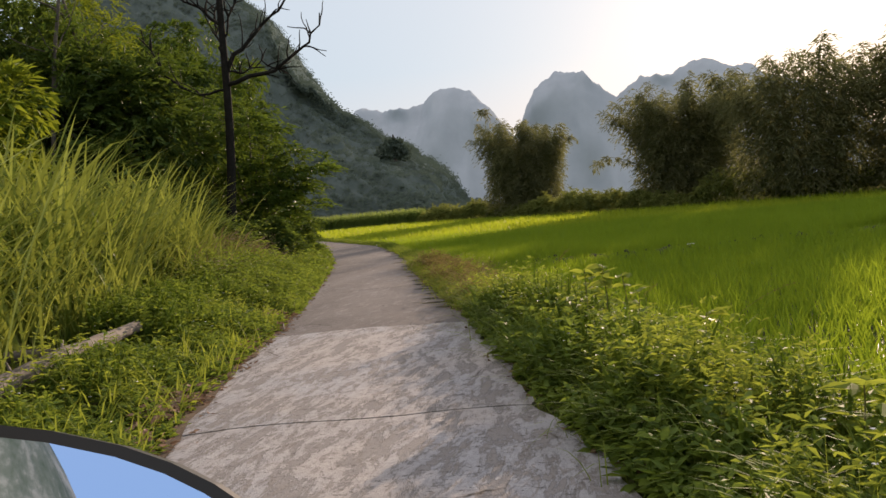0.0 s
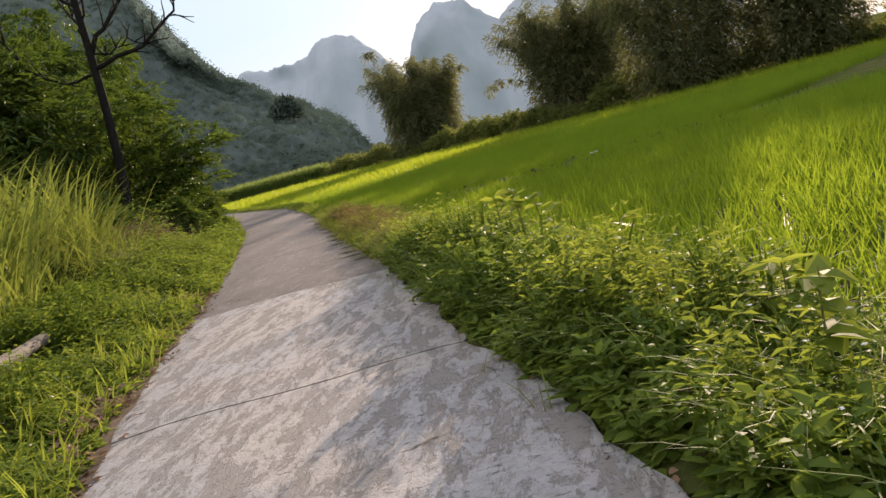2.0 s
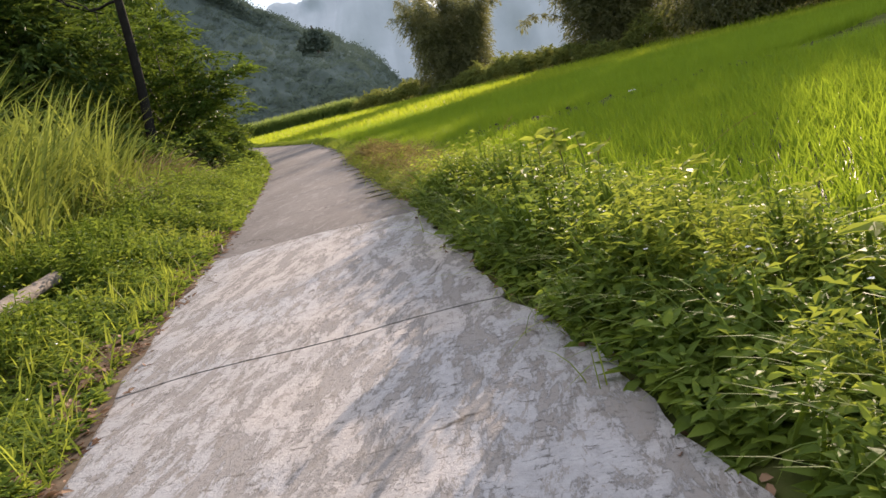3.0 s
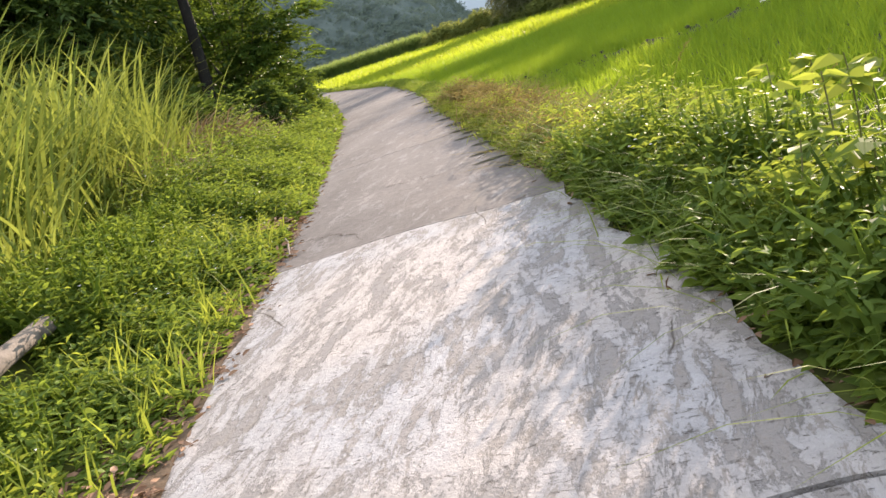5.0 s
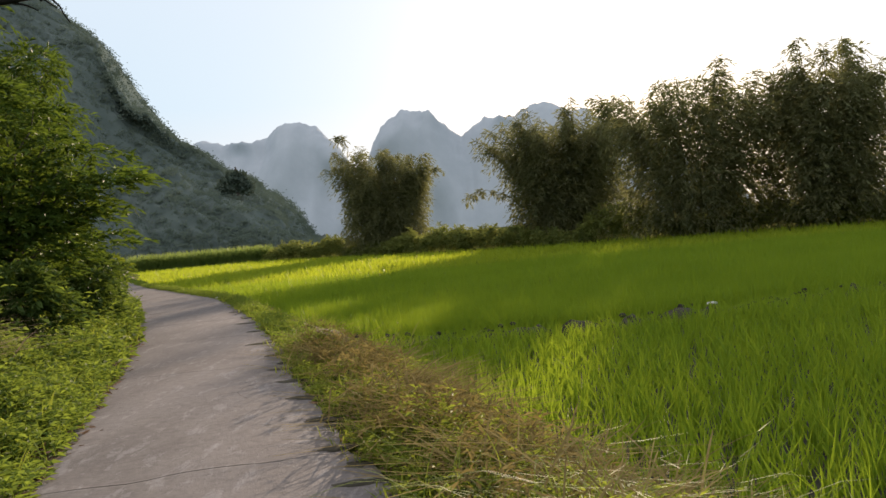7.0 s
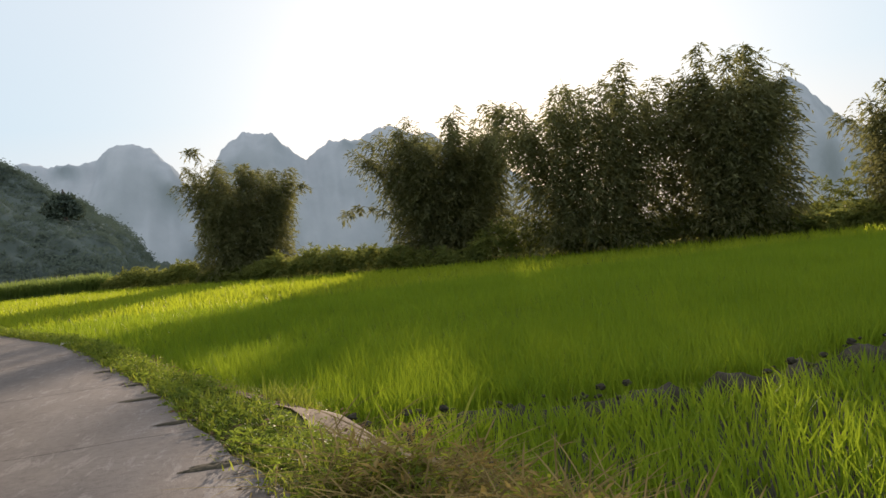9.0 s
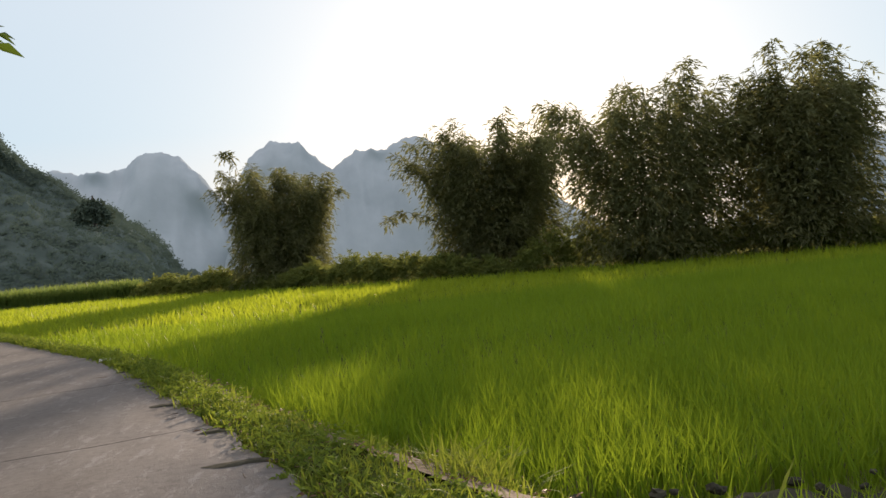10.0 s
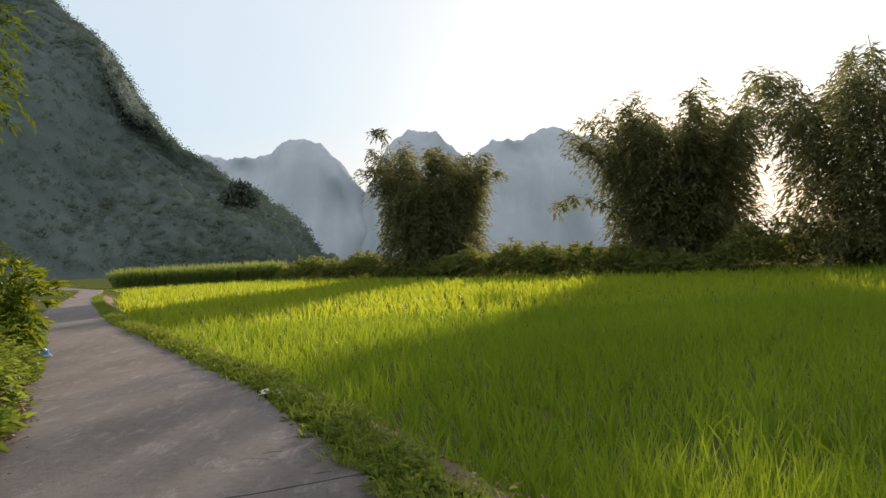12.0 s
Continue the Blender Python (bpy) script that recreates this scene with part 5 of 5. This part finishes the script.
for sx, sy, sh, sd in ((1.75, 6.5, 0.42, 631), (2.2, 7.9, 0.6, 632), (2.05, 8.3, 0.55, 633), (2.95, 3.2, 0.5, 634), (2.3, 7.5, 0.55, 635), (3.05, 3.9, 0.45, 636), (1.95, 8.9, 0.55, 637), (2.15, 7.2, 0.62, 638), (2.0, 6.9, 0.55, 639), (2.35, 7.0, 0.5, 644), (1.9, 6.2, 0.45, 645), (2.6, 5.2, 0.5, 646)):
    broad_sapling((sx, sy, gz(sx, sy)), sh * (1.15 if sy > 5 else 1.0), sd, "young broad-leaved sapling glowing yellow-green in the verge")


def reed(place, blades, label, seed):
    r = np.random.default_rng(seed)
    n = len(blades)
    root = np.zeros((n, 3)) + r.normal(0, 0.02, (n, 3)) * np.array([1, 1, 0])
    ob = piece("reed", blade_mesh("reed", root, np.array([b[0] for b in blades]), np.array([b[1] for b in blades]), np.full(n, 0.03),
                                  np.array([b[2] for b in blades]), np.full(n, 0.12), 5, twist=np.full(n, 0.2)), M_TALL)
    ob.location = place
    tagged(ob, label, "reed")


reed((-0.55, 20.2, -0.5), [(0.2, 0.5, 0.35), (2.9, 0.35, 0.3)], "pale green reed shoot at the end of the mud bank", 641)


def flowers(name, label, area, count, seed):
    """Tiny white flower heads on thin stems."""
    r = np.random.default_rng(seed)
    u, v = r.uniform(0, 1, count), r.uniform(0, 1, count)
    x, y, h = area(u, v)
    z = ground_z(x, y) + h * r.uniform(0.8, 1.25, count)
    vs = []
    for k in range(5):
        a = 2 * np.pi * k / 5 + r.uniform(0, 1, count)
        way = np.stack([np.cos(a), np.sin(a), 0.35 + 0 * a], 1)
        vs.append(leaf_arrays(np.stack([x, y, z], 1), way, np.tile([0, 0, 1.0], (count, 1)) + r.normal(0, 0.2, (count, 3)), 0.011, 0.008))
    head = piece(name, leaf_mesh(name, vs), M_WHITE)
    tagged(head, label, "flowers", kind="stuff")
    stem = blade_mesh("flower_stems", np.stack([x, y, z - 0.3], 1), r.uniform(0, 6, count), np.full(count, 0.3), np.full(count, 0.004),
                      np.zeros(count), np.zeros(count), 1)
    tagged(piece("flower_stems", stem, M_WEED_Y), "thin green stems of white wildflowers", "flowers", kind="stuff")


flowers("wildflowers", "tiny white wildflowers above the verge weeds", strip_right(1.5, 8.6, 0.1, 0.55, 0.4), 60, 651)
flowers("wildflowers", "tiny white wildflowers in the path-side weeds", strip_left(3, 14, 0.2, 1.5, 0.15, 0.45), 90, 652)


def seed_stalks():
    r = np.random.default_rng(661)
    for x, y, dx, dz in ((3.0, 8.6, 0.9, 0.75), (2.3, 9.5, 0.4, 0.7), (1.5, 9.4, 0.3, 0.7)):
        s = np.linspace(0, 1, 9)
        pts = np.stack([dx * s ** 1.5, 0.2 * s, dz * (1.25 * s - 0.3 * s ** 3)], 1)
        ob = anchor("seed_stalk", (x, y, gz(x, y)), "long bent dry grass stalk with a thin seed head", "grass stalk", "dry stalks on the verge")
        piece("stalk", tubes("stalk", [(pts, np.linspace(0.003, 0.0012, 9))], 5), M_STRAW, ob)
        t = r.uniform(0.72, 1, 26)
        p = np.stack([np.interp(t, s, pts[:, k]) for k in range(3)], 1)
        piece("seed_head", leaf_mesh("seed_head", [leaf_arrays(p, r.normal(0, 1, (26, 3)), r.normal(0, 1, (26, 3)), 0.025, 0.006)]), M_STRAW, ob)


seed_stalks()


def slender_tree(place, height, seed):
    r = np.random.default_rng(seed)
    t = anchor("slender_tree", place, "tall slender tree with sparse feathery leaves", "tree")
    pts, rad = limb_run(r, (0, 0, -0.2), (0.05, 0, 1), height, 0.07, 0.02, 0.1, 9)
    piece("trunk", tubes("trunk", [(pts, rad)], 7), M_BARK, t)
    roots, ways = [], []
    for i in range(12):
        k = r.integers(3, 10)
        run = limb_run(r, pts[k], (r.normal(), r.normal(), 0.9), r.uniform(0.7, 1.5), 0.02, 0.006, 0.25, 6)
        piece("limb", tubes("limb", [run], 5), M_BARK, t)
        idx = r.integers(1, 7, 16)
        roots.append(run[0][idx])
        ways.append(r.normal(0, 1, (16, 3)) + np.array([0, 0, -0.2]))
    piece("crown", leaf_mesh("crown", spray_leaves(r, np.concatenate(roots), np.concatenate(ways), r.uniform(0.25, 0.5, 192), 8, 0.13, 0.045, 0.4)), M_TREE_M, t)


slender_tree((-9.5, 17.0, gz(-9.5, 17.0)), 8.2, 671)
slender_tree((-9.0, 18.3, gz(-9.0, 18.3)), 8.6, 673)


def farmhouse(place):
    h = anchor("farmhouse", place, "small pale farmhouse with a grey gable roof beyond the bamboo", "house")
    h.rotation_euler = (0, 0, radians(12))
    wall_m = surface_material("limewash", [(0.2, (0.4, 0.37, 0.33)), (0.6, (0.5, 0.47, 0.42)), (0.9, (0.58, 0.55, 0.5))], 1.0, 0.9, 0.2)
    roof_m = surface_material("grey_tiles", [(0.2, (0.16, 0.15, 0.15)), (0.6, (0.24, 0.23, 0.23)), (0.9, (0.32, 0.3, 0.3))], 2.0, 0.85, 0.4)
    dark = plain_material("dark_opening", (0.03, 0.03, 0.03), 0.6)
    w, d, e, top = 5.0, 6.0, 2.8, 4.3
    v = [(-w / 2, -d / 2, 0), (w / 2, -d / 2, 0), (w / 2, d / 2, 0), (-w / 2, d / 2, 0), (-w / 2, -d / 2, e), (w / 2, -d / 2, e), (w / 2, d / 2, e), (-w / 2, d / 2, e),
         (0, -d / 2, top), (0, d / 2, top)]
    me = bpy.data.meshes.new("wall")
    me.from_pydata(v, [], [(0, 1, 5, 8, 4), (1, 2, 6, 5), (2, 3, 7, 9, 6), (3, 0, 4, 7)])
    piece("wall", me, wall_m, h)
    for sgn in (-1, 1):
        o, t = 0.45, 0.12
        edge = [(0, top + 0.05), (sgn * (w / 2 + o), e - 0.25)]
        vs = []
        for yy in (-d / 2 - o, d / 2 + o):
            for x, z in edge:
                vs += [(x, yy, z), (x, yy, z + t)]
        me = bpy.data.meshes.new("roof")
        me.from_pydata(vs, [], [(0, 1, 3, 2), (4, 6, 7, 5), (1, 5, 7, 3), (0, 2, 6, 4), (2, 3, 7, 6), (0, 4, 5, 1)])
        piece("roof", me, roof_m, h)
    for x in (-1.2, 1.2):
        me = bpy.data.meshes.new("window")
        me.from_pydata([(x - 0.4, -d / 2 - 0.01, 1.0), (x + 0.4, -d / 2 - 0.01, 1.0), (x + 0.4, -d / 2 - 0.01, 2.1), (x - 0.4, -d / 2 - 0.01, 2.1)], [], [(0, 1, 2, 3)])
        piece("window", me, dark, h)


farmhouse((17.4, 92.0, -0.6))


def path_twigs():
    """Loose twigs and bits of dry grass swept to the path's broken edge."""
    r = np.random.default_rng(681)
    for i in range(20):
        y = r.uniform(7, 27)
        x = float(right_edge(y)) - abs(r.normal(0.05, 0.16))
        ob = piece("twig", tubes("twig", [limb_run(r, (0, 0, 0.008), (r.normal(-0.8, 0.5), r.normal(0, 0.6), 0.0), r.uniform(0.05, 0.15), 0.003, 0.0015, 0.15, 5)], 5), M_TWIG)
        ob.location = (x, y, 0.004)
        tagged(ob, "thin brown twig lying on the concrete", "twig", "twigs on the path")


path_twigs()


def washed_earth():
    """Tongues of dark earth and chaff washed from the verge over the broken edge of the concrete."""
    r = np.random.default_rng(691)
    for y in np.concatenate([np.linspace(10.2, 17.2, 16), np.linspace(18.5, 27, 7)]) + r.normal(0, 0.12, 23):
        x, n = float(right_edge(y)), 18
        a = np.linspace(0, 2 * np.pi, n, endpoint=False)
        reach, wide = r.uniform(0.12, 0.4), r.uniform(0.035, 0.09)
        k = r.uniform(0.65, 1.25, n)
        px, py = x + 0.06 - reach * 0.5 + np.cos(a) * reach * 0.55 * k, y + 0.12 * np.cos(a) * reach + np.sin(a) * wide * k
        u = (px - left_edge(py)) / (right_edge(py) - left_edge(py))
        z = 0.008 * fnoise(px * 0.8, py * 0.8, 9) - 0.012 * np.abs(2 * u - 1) ** 4
        ring = np.stack([px, py, z + 0.002], 1)
        mid = ring.mean(0) + np.array([0, 0, 0.01])
        inner = mid + (ring - mid) * 0.55 + np.array([0, 0, 0.006])
        v = np.concatenate([ring, inner, mid[None]])
        i = np.arange(n)
        side = np.stack([i, (i + 1) % n, n + (i + 1) % n, n + i], 1)
        cap = np.stack([n + i[::2], n + (i[::2] + 1) % n, n + (i[::2] + 2) % n, np.full(n // 2, 2 * n)], 1)
        piece("earth_patch", raw_mesh("earth_patch", v, np.concatenate([side, cap]), smooth=True), M_MUD, road)


washed_earth()
